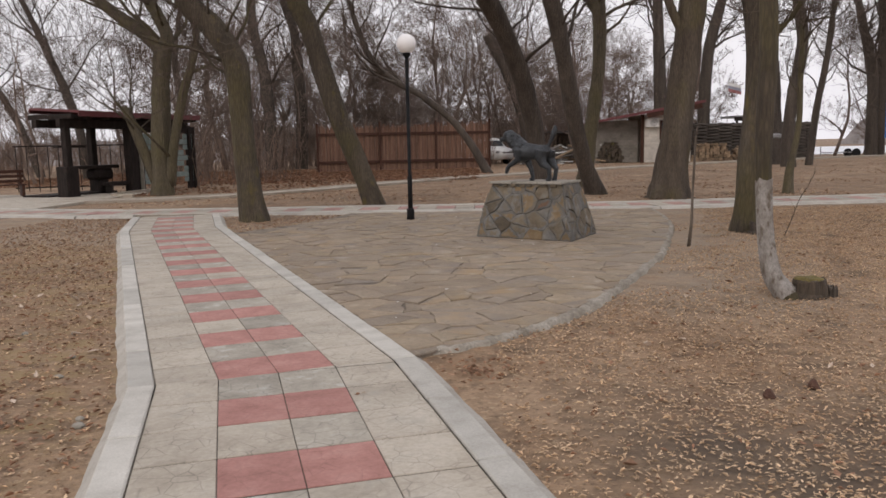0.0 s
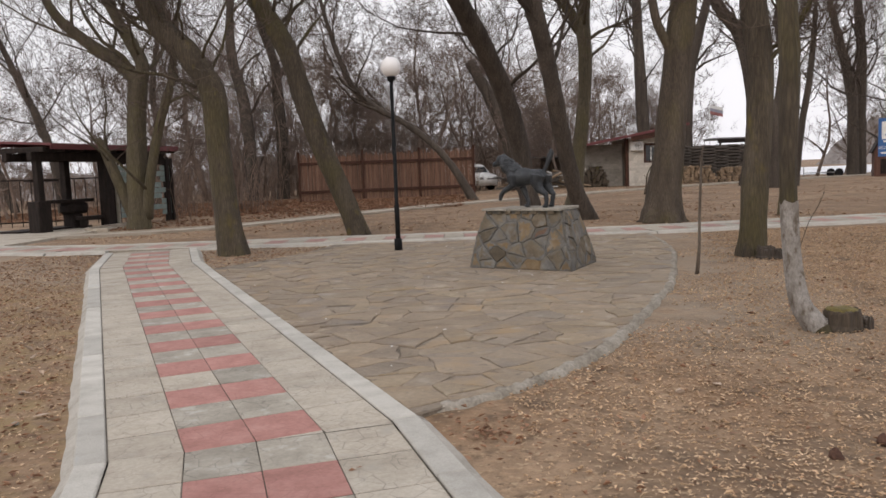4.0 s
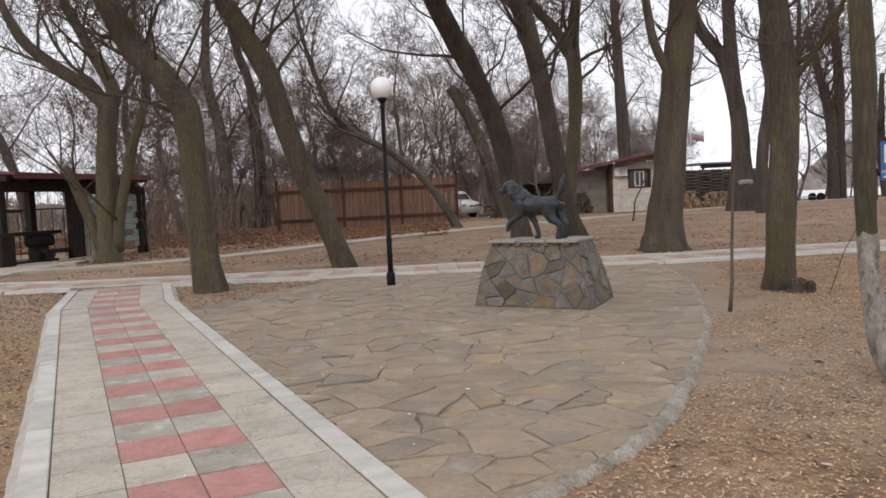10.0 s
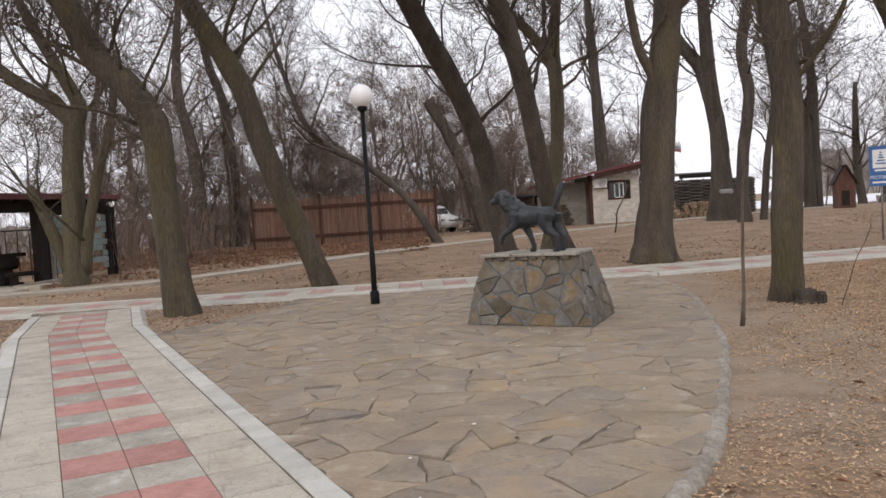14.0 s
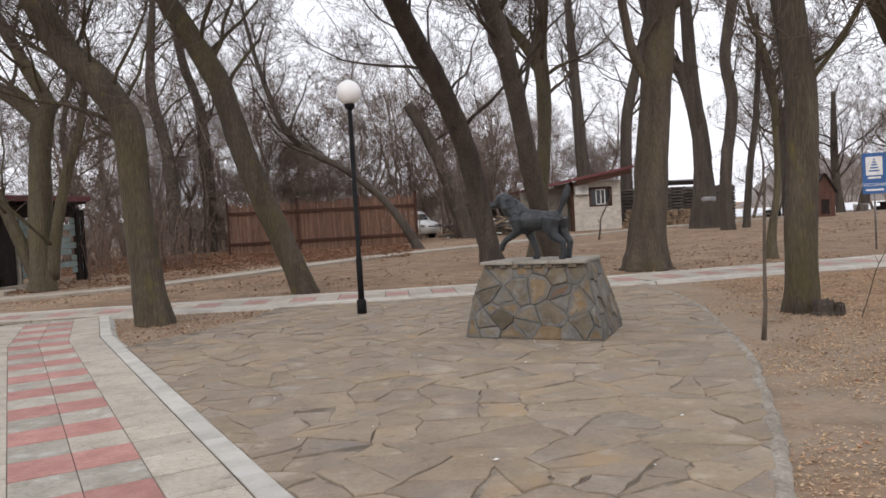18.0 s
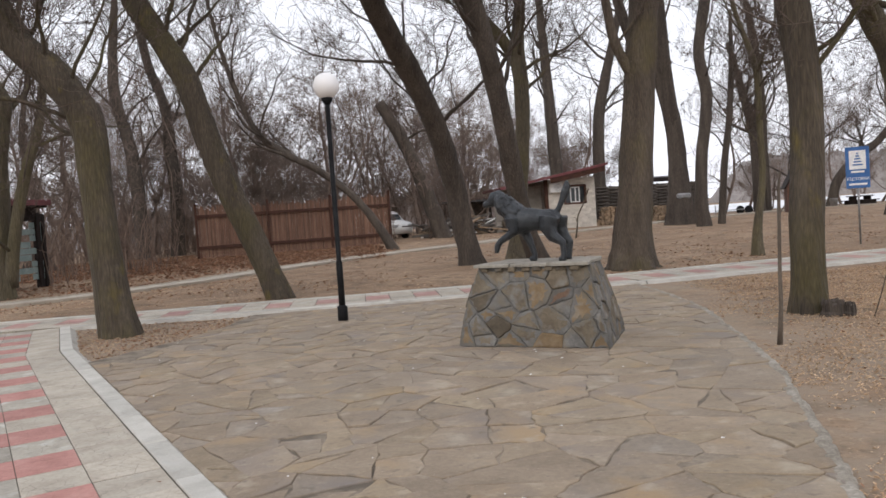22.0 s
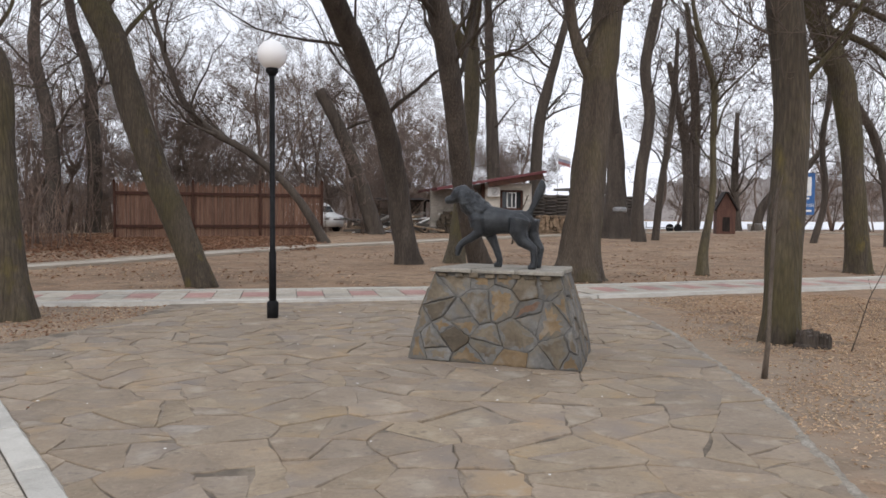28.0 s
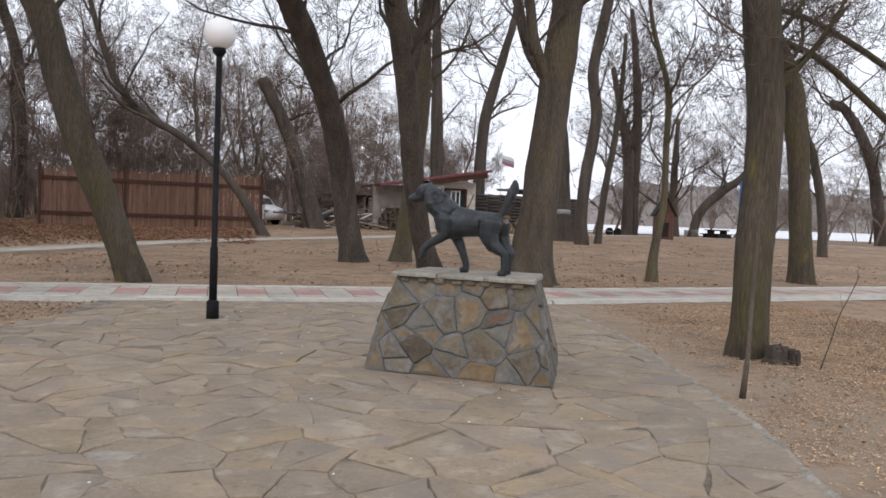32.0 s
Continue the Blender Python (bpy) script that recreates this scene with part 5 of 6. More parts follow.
vs = [bm.verts.new((x, y, -0.008)) for x, y in ARC + EDGE[::-1]]
bm.faces.new(vs)
bm.normal_update()
bmesh.ops.triangulate(bm, faces=bm.faces[:])
part("mortar_bed", bm, DUST, plaza)
rng = random.Random(8)
seeds = []
tries = 0
while tries < 9000:
    tries += 1
    x, y = rng.uniform(-5.6, 5.2), rng.uniform(3.2, 17)
    size = rng.choice((0.34, 0.46, 0.62, 0.82))
    if all(((x - a) * 0.78 + (y - b) * 0.12) ** 2 + ((y - b) * 1.2) ** 2 > (0.5 * (size + c)) ** 2 for a, b, c in seeds):
        seeds.append((x, y, size))
def trim(poly):
    """Cut a stone back to the plaza's outline, edge by edge where it is convex."""
    for (x1, y1), (x2, y2) in zip(ARC, ARC[1:]):
        n = (y2 - y1, x1 - x2)
        l = math.hypot(*n)
        n = (n[0] / l, n[1] / l)
        poly = clip(poly, n, n[0] * x1 + n[1] * y1 - 0.015)
        if len(poly) < 3:
            return poly
    for n, p in (((-0.907, -0.422), EDGE[0]), ((0, 1), (0, 16.17))):
        poly = clip(poly, n, n[0] * p[0] + n[1] * p[1])
        if len(poly) < 3:
            return poly
    if sum(q[0] for q in poly) / len(poly) < 0 and sum(q[1] for q in poly) / len(poly) > 12:
        for a, b in zip(EDGE[1:], EDGE[2:]):
            n = (-(b[1] - a[1]), b[0] - a[0])
            l = math.hypot(*n)
            n = (n[0] / l, n[1] / l)
            poly = clip(poly, n, n[0] * a[0] + n[1] * a[1] + 0.1)
            if len(poly) < 3:
                return poly
    return poly
stones = [piece for poly in cells(seeds, [(-6, 3), (6, 3), (6, 17), (-6, 17)], 0.0) for piece in shatter(poly, 0.21, rng)]
for poly in stones:
    poly = trim(inset(poly, rng.choice((0.0012, 0.002, 0.003, 0.006))))
    if len(poly) < 3 or area_of(poly) < 0.0015:
        continue
    bm = slab(poly, -0.04, 0.0, 0.005, rng, 0.026)
    cx, cy = sum(p[0] for p in poly) / len(poly), sum(p[1] for p in poly) / len(poly)
    bmesh.ops.translate(bm, vec=(-cx, -cy, 0), verts=bm.verts)
    ob = part("flagstone", bm, FLAG, plaza)
    ob.matrix_world = pose(cx, cy, rng.uniform(-0.004, 0.006), rng.uniform(-1.7, 0.5), rng.uniform(-0.8, 0.8), 0)
rim = bmesh.new()
line = spline([(x, y, 0, 0) for x, y in ARC], 34)
prev = None
for i, p in enumerate(line):
    q = line[min(i + 1, len(line) - 1)]
    o = line[max(i - 1, 0)]
    d = (Vector(q[:2]) - Vector(o[:2])).normalized()
    n = Vector((d.y, -d.x))
    P_ = Vector(p[:2])
    k = 0.03 * noise.noise((p[0] * 3, p[1] * 3, 5)) + 0.03 * noise.noise((p[0] * 11, p[1] * 11, 1))
    full = min(1.0, max(0.0, (i - 3) / 8)) * float(np.interp(p[1], (3.7, 8.0, 10.5, 16.5), (1.0, 1.0, 0.45, 0.3)))
    full *= 0.8 + 0.45 * noise.noise((p[0] * 5, p[1] * 5, 8))
    dip = 0.06 * max(0.0, 1 - i / 9)
    ring = [rim.verts.new((*(P_ + n * ((w * full if w > 0 else w) + k)), z - dip + 0.016 * noise.noise((p[0] * 17, p[1] * 17, w * 30)))) for w, z in ((-0.075, -0.03), (-0.05, 0.0), (0.005, 0.007), (0.045, -0.012), (0.085, -0.085))]
    if prev:
        for j in range(4):
            rim.faces.new((prev[j], prev[j + 1], ring[j + 1], ring[j]))
    prev = ring
part("mortar_rim", rim, MORTAR, plaza, "rough pale mortar rim", True)

# ---- stumps and clods ----
def stump(at, r, h, label, mat, moss=None, long=1.0, ragged=0.03):
    """A cut stump with deep ribs, splintered along its upper edge; long stretches it in x."""
    root = thing("tree_stump", (*at, ground_z(*at) - 0.03), 0, label, "stump")
    t = Tubes()
    n = 40
    t.add([(0, 0, -0.05), (0, 0, 0.04), (0.01, 0, h * 0.35), (0.01, 0, h * 0.7), (0.0, 0, h - 0.012), (0, 0, h)], [r * 1.3, r * 1.15, r * 1.02, r, r * 0.97, r * 0.9], n)
    for i, p in enumerate(t.v):
        a = math.atan2(p.y, p.x)
        k = 1 + 0.14 * noise.noise((math.cos(a) * 2.5, math.sin(a) * 2.5, p.z * 2 + at[0])) + (0.02 if moss else 0.07) * math.sin(7 * a + at[1])
        up = ragged * (noise.noise((math.cos(a) * 4, math.sin(a) * 4, at[1])) + 0.6 * noise.noise((math.cos(a) * 11, math.sin(a) * 11, 2.0))) if p.z > h * 0.6 else 0
        t.v[i] = Vector((p.x * k * long, p.y * k, p.z + up))
    ob = new("bark", t.mesh("bark", mat, False))
    ob.parent = root
    c = Tubes()
    lip = 0.012 if moss else 0.0
    c.add([(0, 0, h - 0.03), (0, 0, h - 0.005 + lip), (0.0, 0, h + 0.004 + lip)], [r * 0.9, r * 0.88, r * 0.5], n)
    for i, p in enumerate(c.v):
        c.v[i] = Vector((p.x * long, p.y, p.z + 0.025 * noise.noise((p.x * 12, p.y * 12, 1))))
    ob = new("moss" if moss else "heartwood", c.mesh("moss" if moss else "heartwood", moss or GREYWOOD))
    ob.parent = root
    tagged(ob, "olive moss on the cut face" if moss else "weathered grey cut face")
    return root


MOSS = material("moss", ((0.085, 0.066, 0.02), (0.15, 0.12, 0.035), (0.20, 0.165, 0.06)), 8.0, 60.0, 0.95, 0.8)
stump((3.87, 6.36), 0.15, 0.22, "sawn stump with a mossy top beside the whitewashed tree", BARK, MOSS, 1.1, 0.008)
stump((4.10, 6.36), 0.055, 0.14, "small broken stub beside the mossy stump", BARK_DARK)
stump((5.1, 11.38), 0.1, 0.18, "low ragged stump beside the upright trunk", BARK_DARK, None, 1.35, 0.09)
stump((5.25, 11.28), 0.06, 0.17, "upright splintered stub beside the low stump", BARK_DARK, None, 1.0, 0.04)
CLOD = material("clod_earth", ((0.06, 0.03, 0.02), (0.10, 0.05, 0.033), (0.14, 0.075, 0.05)), 20.0, 90.0, 0.95, 0.8)
rng = random.Random(77)
for cx, cy in ((2.34, 3.24), (2.71, 3.45)):
    bm = bmesh.new()
    bmesh.ops.create_icosphere(bm, subdivisions=3, radius=0.034)
    for v in bm.verts:
        k = (1 + 0.4 * noise.noise(v.co * 34 + Vector((cx, cy, 0)))) * (1.15 - 12 * max(v.co.z, 0))
        v.co = Vector((v.co.x * k, v.co.y * k, v.co.z * (1.7 if v.co.z > 0 else 0.5)))
    ob = part("earth_clod", bm, CLOD, None, "", True)
    ob.location = (cx, cy, ground_z(cx, cy) + 0.004)
    tagged(ob, "small reddish-brown clod on the earth", "clod")

TILE_DUSTY = material("dusty_concrete", ((0.27, 0.23, 0.18), (0.36, 0.315, 0.255), (0.43, 0.385, 0.32)), 1.5, 34.0, 0.9, 0.4, contrast=0.2, vary=0.1)


# ---- winding second walk and the apron by the shelter ----
def strip(name, knots, width, label, z=0.03):
    """A narrow slab walk of short bays with kerbs along a curve."""
    root = thing(name, (0, 0, 0), 0, label, "path", kind="structure")
    line = spline([(x, y, 0, 0) for x, y in knots], 9)
    bays, kerbs = bmesh.new(), bmesh.new()
    for i in range(len(line) - 1):
        p, q = Vector(line[i][:2]), Vector(line[i + 1][:2])
        n = [None, None]
        for e, c in enumerate((i, i + 1)):
            d = (Vector(line[min(c + 1, len(line) - 1)][:2]) - Vector(line[max(c - 1, 0)][:2])).normalized()
            n[e] = Vector((d.y, -d.x))
        q = p.lerp(q, 0.985)
        for bm_, lo, hi, top in ((bays, -width / 2, width / 2, z), (kerbs, -width / 2 - 0.16, -width / 2 - 0.005, z + 0.02), (kerbs, width / 2 + 0.005, width / 2 + 0.16, z + 0.02)):
            quad = []
            for c, nn in ((p, n[0]), (q, n[1])):
                for w in ((lo, hi) if c is p else (hi, lo)):
                    s = c + nn * w
                    quad.append((s.x, s.y, ground_z(*c) + 0.04 + top - 0.03))
            up = [bm_.verts.new(v) for v in quad]
            dn = [bm_.verts.new((v[0], v[1], v[2] - 0.12)) for v in quad]
            bm_.faces.new(up)
            for k in range(4):
                bm_.faces.new((dn[k], dn[(k + 1) % 4], up[(k + 1) % 4], up[k]))
    for name_, bm_, mat in (("slab_bays", bays, TILE_DUSTY), ("kerb_line", kerbs, TILE_DUSTY)):
        bmesh.ops.recalc_face_normals(bm_, faces=bm_.faces[:])
        tagged(part(name_, bm_, mat, root), kind="stuff")


strip("path", [(-13.2, 22.6), (-10.5, 23.1), (-8.1, 24.4), (-5.8, 27.2), (-4.0, 30.2), (-1.6, 33.4), (1.6, 36.4), (4.9, 38.9), (8.2, 41.8), (13.0, 45.0), (18.5, 48.6), (25.0, 53.0), (34.0, 57.5)], 1.05, "pale winding walk between kerbs on bare earth")
strip("path", [(34.0, 57.5), (36.8, 53.0), (38.2, 47.5), (41.0, 43.0), (48.0, 38.0)], 1.2, "pale walk by the river between kerbs")
bm = box(9.0, 7.6, 0.1, (-16.3, 23.1, -0.092), 0, None)
tagged(part("pavement", bm, TILE), "grey slab apron in front of the shelter", "paving", kind="structure")

edging = thing("bed_edging", (0, 0, 0), 0, "low dusty concrete edging round the leaf-strewn tree bed", "edging", kind="structure")
line = spline([(-12.2, 29.5, 0, 0), (-12.4, 27.5, 0, 0), (-12.5, 25.7, 0, 0), (-12.15, 24.95, 0, 0), (-11.4, 24.75, 0, 0)], 3)
for p, q in zip(line, line[1:]):
    a, b = Vector(p[:2]), Vector(q[:2])
    d = b - a
    bm = box(d.length + 0.02, 0.12, 0.2, (0, 0, -0.1), 0.015)
    ob = part("edging_kerb", bm, TILE_DUSTY, edging)
    ob.matrix_world = pose((a.x + b.x) / 2, (a.y + b.y) / 2, -0.02, 0, 0, math.degrees(math.atan2(d.y, d.x)))

# ---- shelter furniture ----
grill = thing("brick_counter", (-13.9, 26.6, -0.05), 71, "dark brick barbecue counter under the shelter", "counter")
part("worktop", box(2.3, 0.5, 0.12, (0.2, 0, 0.98), 0.015), TIMBER, grill)
part("basin", box(0.95, 0.55, 0.42, (0.6, 0, 0.56), 0.1), TIMBER, grill)
part("pedestal", box(0.45, 0.4, 0.56, (0.6, 0, 0), 0.03), TIMBER, grill)
part("pier", box(0.4, 0.45, 0.98, (-0.8, 0, 0), 0.02), TIMBER, grill)
bench = thing("bench", (-13.0, 27.2, -0.05), 71, "low dark wooden bench under the shelter", "bench")
part("seat", box(1.4, 0.36, 0.12, (0, 0, 0.36), 0.01), TIMBER, bench)
for bx_ in (-0.5, 0.5):
    part("leg", box(0.09, 0.32, 0.36, (bx_, 0, 0), 0.01), TIMBER, bench)
part("plinth", box(3.2, 1.2, 0.14, (-0.4, 0.4, -0.02), 0.01), TIMBER, grill)
screen = thing("slatted_screen", (-12.05, 29.55, -0.05), 71, "pale green slatted screen in a dark frame", "screen")
for fx_ in (-1.45, 1.6):
    part("post", box(0.14, 0.14, 2.55, (fx_, 0, 0), 0.01), TIMBER, screen)
part("head_rail", box(3.2, 0.12, 0.2, (0.1, 0, 2.3), 0.01), TIMBER, screen)
for i in range(9):
    for s_ in range(5):
        if (i + s_) % 2 == 0 or i % 3 == 1:
            part("slat", box(0.6, 0.03, 0.2, (-1.12 + 0.6 * s_, 0, 0.3 + 0.22 * i), 0.004), GREEN, screen)
frame_ = thing("railing", (-16.2, 30.6, -0.05), 20, "thin dark metal railing behind the shelter", "railing")
for i in range(13):
    part("bar", box(0.03, 0.03, 1.9, (-2.4 + 0.4 * i, 0, 0), 0), TIMBER, frame_)
for z_ in (0.15, 1.85):
    part("rail", box(5.0, 0.05, 0.05, (0, 0.04, z_), 0), TIMBER, frame_)
swing = thing("wooden_bench", (-16.55, 25.6, -0.05), 40, "brown wooden garden bench with a slatted back", "bench")
for sx_ in (-0.65, 0.65):
    part("leg", box(0.09, 0.5, 0.45, (sx_, 0, 0), 0.01), BROWN, swing)
    part("back_post", box(0.09, 0.09, 1.0, (sx_, 0.28, 0), 0.01), BROWN, swing)
for k in range(4):
    part("seat_slat", box(1.5, 0.1, 0.04, (0, -0.2 + 0.13 * k, 0.45), 0.005), BROWN, swing)
for k in range(3):
    part("back_slat", box(1.5, 0.035, 0.11, (0, 0.22, 0.55 + 0.17 * k), 0.005), BROWN, swing)

# ---- yard behind the fence ----
van = thing("white_van", (1.05, 54.6, 0.13), 128, "white van parked beyond the fence end", "van")
prof = [(-2.0, 0.35), (-2.05, 0.9), (-1.95, 1.05), (-1.25, 1.2), (-0.75, 1.75), (-0.4, 1.85), (1.9, 1.85), (2.05, 1.6), (2.1, 0.5), (2.0, 0.32)]
bm = bmesh.new()
sides = [[bm.verts.new((x, y * (0.86 if z > 1.3 else 1), z)) for x, z in prof] for y in (-0.85, 0.85)]
bm.faces.new(sides[0]); bm.faces.new(sides[1][::-1])
for i in range(len(prof)):
    bm.faces.new((sides[0][i], sides[1][i], sides[1][(i + 1) % len(prof)], sides[0][(i + 1) % len(prof)]))
bmesh.ops.recalc_face_normals(bm, faces=bm.faces[:])
bmesh.ops.bevel(bm, geom=bm.edges[:], offset=0.05, segments=2, affect="EDGES")
part("body", bm, WHITE, van, "", True)
bm = box(0.02, 1.3, 0.5, (0, 0, 0), 0, pose(0, 0, 0, 0, 42, 0))
bmesh.ops.translate(bm, vec=(-1.21, 0, 1.28), verts=bm.verts)
part("windscreen", bm, GLASS, van, "dark windscreen")
for wx_ in (-1.3, 1.3):
    for wy_ in (-0.8, 0.8):
        t = Tubes()
        t.add([(wx_, wy_ - 0.09, 0.31), (wx_, wy_ + 0.09, 0.31)], [0.31, 0.31], 18)
        ob = new("wheel", t.mesh("wheel", BLACK, False)); ob.parent = van
for hy_ in (-0.6, 0.6):
    part("headlight", box(0.05, 0.3, 0.16, (-2.04, hy_, 0.78), 0.01), STEEL, van, "clear headlight")

shed = thing("lean_to", (7.0, 56.5, 0.1), 4, "dark plank lean-to behind the trees", "shed")
part("wall", box(3.4, 0.12, 2.1, (0, 1.2, 0)), GREYWOOD, shed)
part("roof", box(3.8, 2.0, 0.1, (0, 0.4, 2.15), 0, pose(0, 0, 0, 5, 0, 0)), TIMBER, shed)
for px_ in (-1.6, 1.6):
    part("post", box(0.14, 0.14, 2.1, (px_, -0.4, 0)), TIMBER, shed)

rng = random.Random(31)
heap = thing("timber_heap", (6.1, 51.4, 0.1), 0, "untidy heap of old boards and beams beside the hut", "timber heap")
for k in range(64):
    l = rng.uniform(0.9, 2.6)
    m = pose(rng.uniform(-2.9, 2.3), rng.uniform(-0.8, 0.9), 0.05 + rng.random() ** 1.3 * 0.95, rng.uniform(-14, 14), rng.uniform(-24, 24), rng.uniform(-40, 40))
    ob = part("plank", box(l, rng.uniform(0.1, 0.3), rng.uniform(0.05, 0.14), (0, 0, 0), 0.006), rng.choice((GREYWOOD, WHITE, FIREWOOD, WHITE) if k % 4 == 0 else (GREYWOOD, GREYWOOD, FIREWOOD)), heap)
    ob.matrix_local = m


def log_stack(at, turn, wide, high, label, deep=0.5, mat=FIREWOOD):
    root = thing("log_stack", (*at, ground_z(*at)), turn, label, "firewood")
    me = []
    for r_ in (0.075, 0.1, 0.125):
        t = Tubes()
        t.add([(0, 0, 0), (0, deep, 0.0)], [r_, r_ * 0.96], 9)
        me.append((r_, t.mesh("log", mat, False)))
    z = 0.1
    while z < high:
        x = -wide / 2 + rng.uniform(0, 0.1)
        lim = wide / 2 * (1 - 0.35 * (z / high) ** 2)
        while x < lim:
            r_, m_ = me[rng.randrange(3)]
            if x > -lim:
                ob = new("log", m_)
                ob.matrix_local = pose(x, rng.uniform(-.08, .08), z + rng.uniform(-.02, .02), rng.uniform(-4, 4), rng.uniform(0, 360), rng.uniform(-8, 8))
                ob.parent = root
            x += 2 * r_ + 0.01
        z += 0.19
    return root


log_stack((15.8, 50.6), 0, 2.6, 1.1, "stack of split firewood with pale cut ends by the hut")
log_stack((18.6, 51.6), 6, 2.6, 1.0, "low stack of split firewood against the wattle wall")
log_stack((9.2, 50.5), 0, 1.6, 1.3, "brown stack of old firewood against the hut side", mat=BARK)
wattle = thing("wattle_fence", (18.9, 54.0, 0.05), 14, "dark woven wattle fence beside the hut", "fence")
for i in range(11):
    part("stake", box(0.1, 0.1, 2.65, (-4.6 + 0.95 * i, 0, 0), 0.01), TIMBER, wattle)
for k in range(24):
    t = Tubes()
    pts = []
    for i in range(45):
        x = -4.8 + 10.0 * i / 44
        pts.append((x, 0.09 * math.sin(math.pi * x / 0.95 + math.pi * (k % 2)), 0.1 + 0.106 * k + rng.uniform(-.025, .025)))
    t.add(pts, [rng.uniform(0.068, 0.1)] * 45, 5)
    ob = new("withy_band", t.mesh("withy_band", WATTLE)); ob.parent = wattle
canopy = thing("flat_canopy", (20.3, 57.0, 0.1), 8, "grey flat-roofed canopy behind the wattle fence", "canopy")
part("roof", box(3.4, 2.4, 0.16, (0, 0, 2.95), 0.01), STEEL, canopy)
part("eaves_board", box(3.5, 0.05, 0.3, (0, -1.22, 2.72), 0.005), TIMBER, canopy)
for px_ in (-1.5, 1.5):
    part("post", box(0.12, 0.12, 2.95, (px_, -1.1, 0)), TIMBER, canopy)

pole = thing("flagpole", (20.35, 62.4, 0.0), 0, "thin white flagpole with a tricolour flag", "flag")
t = Tubes()
t.add([(0, 0, -0.1), (0, 0, 6.2)], [0.045, 0.03], 8)
ob = new("mast", t.mesh("mast", WHITE)); ob.parent = pole
FLAGRED = material("faded_red_cloth", ((0.30, 0.12, 0.12), (0.35, 0.15, 0.15), (0.39, 0.19, 0.19)), 4.0, 40.0, 0.9, 0.1)
FLAGBLUE = material("faded_blue_cloth", ((0.26, 0.27, 0.33), (0.30, 0.31, 0.37), (0.34, 0.35, 0.41)), 4.0, 40.0, 0.9, 0.1)
cloth = new("cloth")
for k, mat in enumerate((WHITE, FLAGBLUE, FLAGRED)):
    bm = bmesh.new()
    prev = None
    for i in range(13):
        x = 1.05 * i / 12
        wave = 0.1 * math.sin(x * 6) * (0.3 + x)
        col = [bm.verts.new((x, wave + d_, 6.05 - 0.24 * k - s * 0.24 - 0.3 * x)) for d_ in (0, 0.012) for s in (0, 1)]
        if prev:
            bm.faces.new((prev[0], col[0], col[1], prev[1])); bm.faces.new((prev[3], col[3], col[2], prev[2]))
            bm.faces.new((prev[0], prev[2], col[2], col[0])); bm.faces.new((prev[1], col[1], col[3], prev[3]))
        prev = col
    ob = part("stripe", bm, mat, cloth)
cloth.parent = pole

# ---- by the river ----
house = thing("playhouse", (28.2, 50.6, 0.1), -20, "small reddish-brown wooden house with a steep roof", "wooden house")
house.matrix_world = pose(27.75, 50.6, 0.1, 0, 0, -20) @ Matrix.Scale(1.17, 4)
WELL = material("russet_boards", ((0.075, 0.032, 0.022), (0.105, 0.047, 0.032), (0.14, 0.07, 0.05)), 3.0, 30.0, 0.8, 0.4, stretch=(3, 3, 0.4))
part("wall", box(1.0, 1.0, 1.45, (0, 0, 0), 0.01), WELL, house)
bm = bmesh.new()
tri = [[bm.verts.new((x, y, z)) for x, z in ((-0.5, 1.45), (0.5, 1.45), (0.0, 2.35))] for y in (-0.5, 0.5)]
bm.faces.new(tri[0]); bm.faces.new(tri[1][::-1])
for i in range(3):
    bm.faces.new((tri[0][i], tri[1][i], tri[1][(i + 1) % 3], tri[0][(i + 1) % 3]))
bmesh.ops.recalc_face_normals(bm, faces=bm.faces[:])
part("gable", bm, WELL, house)
for s_ in (-1, 1):
    bm = box(0.08, 1.3, 1.2, (0, 0, 0), 0.01, pose(0, 0, 0, 0, -29 * s_, 0))
    bmesh.ops.translate(bm, vec=(0.62 * s_, 0, 1.36), verts=bm.verts)
    part("roof_slope", bm, TIMBER, house, "dark boarded roof slope")
part("door", box(0.4, 0.04, 0.8, (0, -0.51, 0.2), 0.005), TIMBER, house, "dark little door")

table = thing("picnic_table", (40.0, 62.0, -0.04), 15, "dark wooden picnic table by the river", "table")
part("tabletop", box(2.2, 0.8, 0.08, (0, 0, 0.74), 0.01), TIMBER, table)
for px_ in (-0.8, 0.8):
    part("trestle", box(0.1, 0.7, 0.74, (px_, 0, 0), 0.01), TIMBER, table)
for py_ in (-0.75, 0.75):
    part("bench_plank", box(2.2, 0.3, 0.06, (0, py_, 0.42), 0.01), TIMBER, table)
    part("bench_stand", box(1.7, 0.1, 0.42, (0, py_, 0), 0.01), TIMBER, table)
for i, (bx_, by_) in enumerate(((37.4, 62.5), (35.4, 58.4))):
    b_ = thing("litter_bin", (bx_, by_, ground_z(bx_, by_)), 0, "pale round litter bin by the river walk", "bin")
    t = Tubes()
    t.add([(0, 0, 0), (0, 0, 0.6), (0, 0, 0.63)], [0.24, 0.3, 0.31], 16)
    ob = new("drum", t.mesh("drum", WHITE if i == 0 else STEEL)); ob.parent = b_
cart = thing("trailer", (29.1, 60.0, 0.02), 10, "low two-wheeled trailer frame by the river", "trailer")
part("drawbar", box(2.6, 0.06, 0.06, (-1.3, 0, 0.34), 0.01), STEEL, cart)
part("side_frame", box(0.05, 0.05, 0.7, (-2.6, 0, 0.1), 0), STEEL, cart)
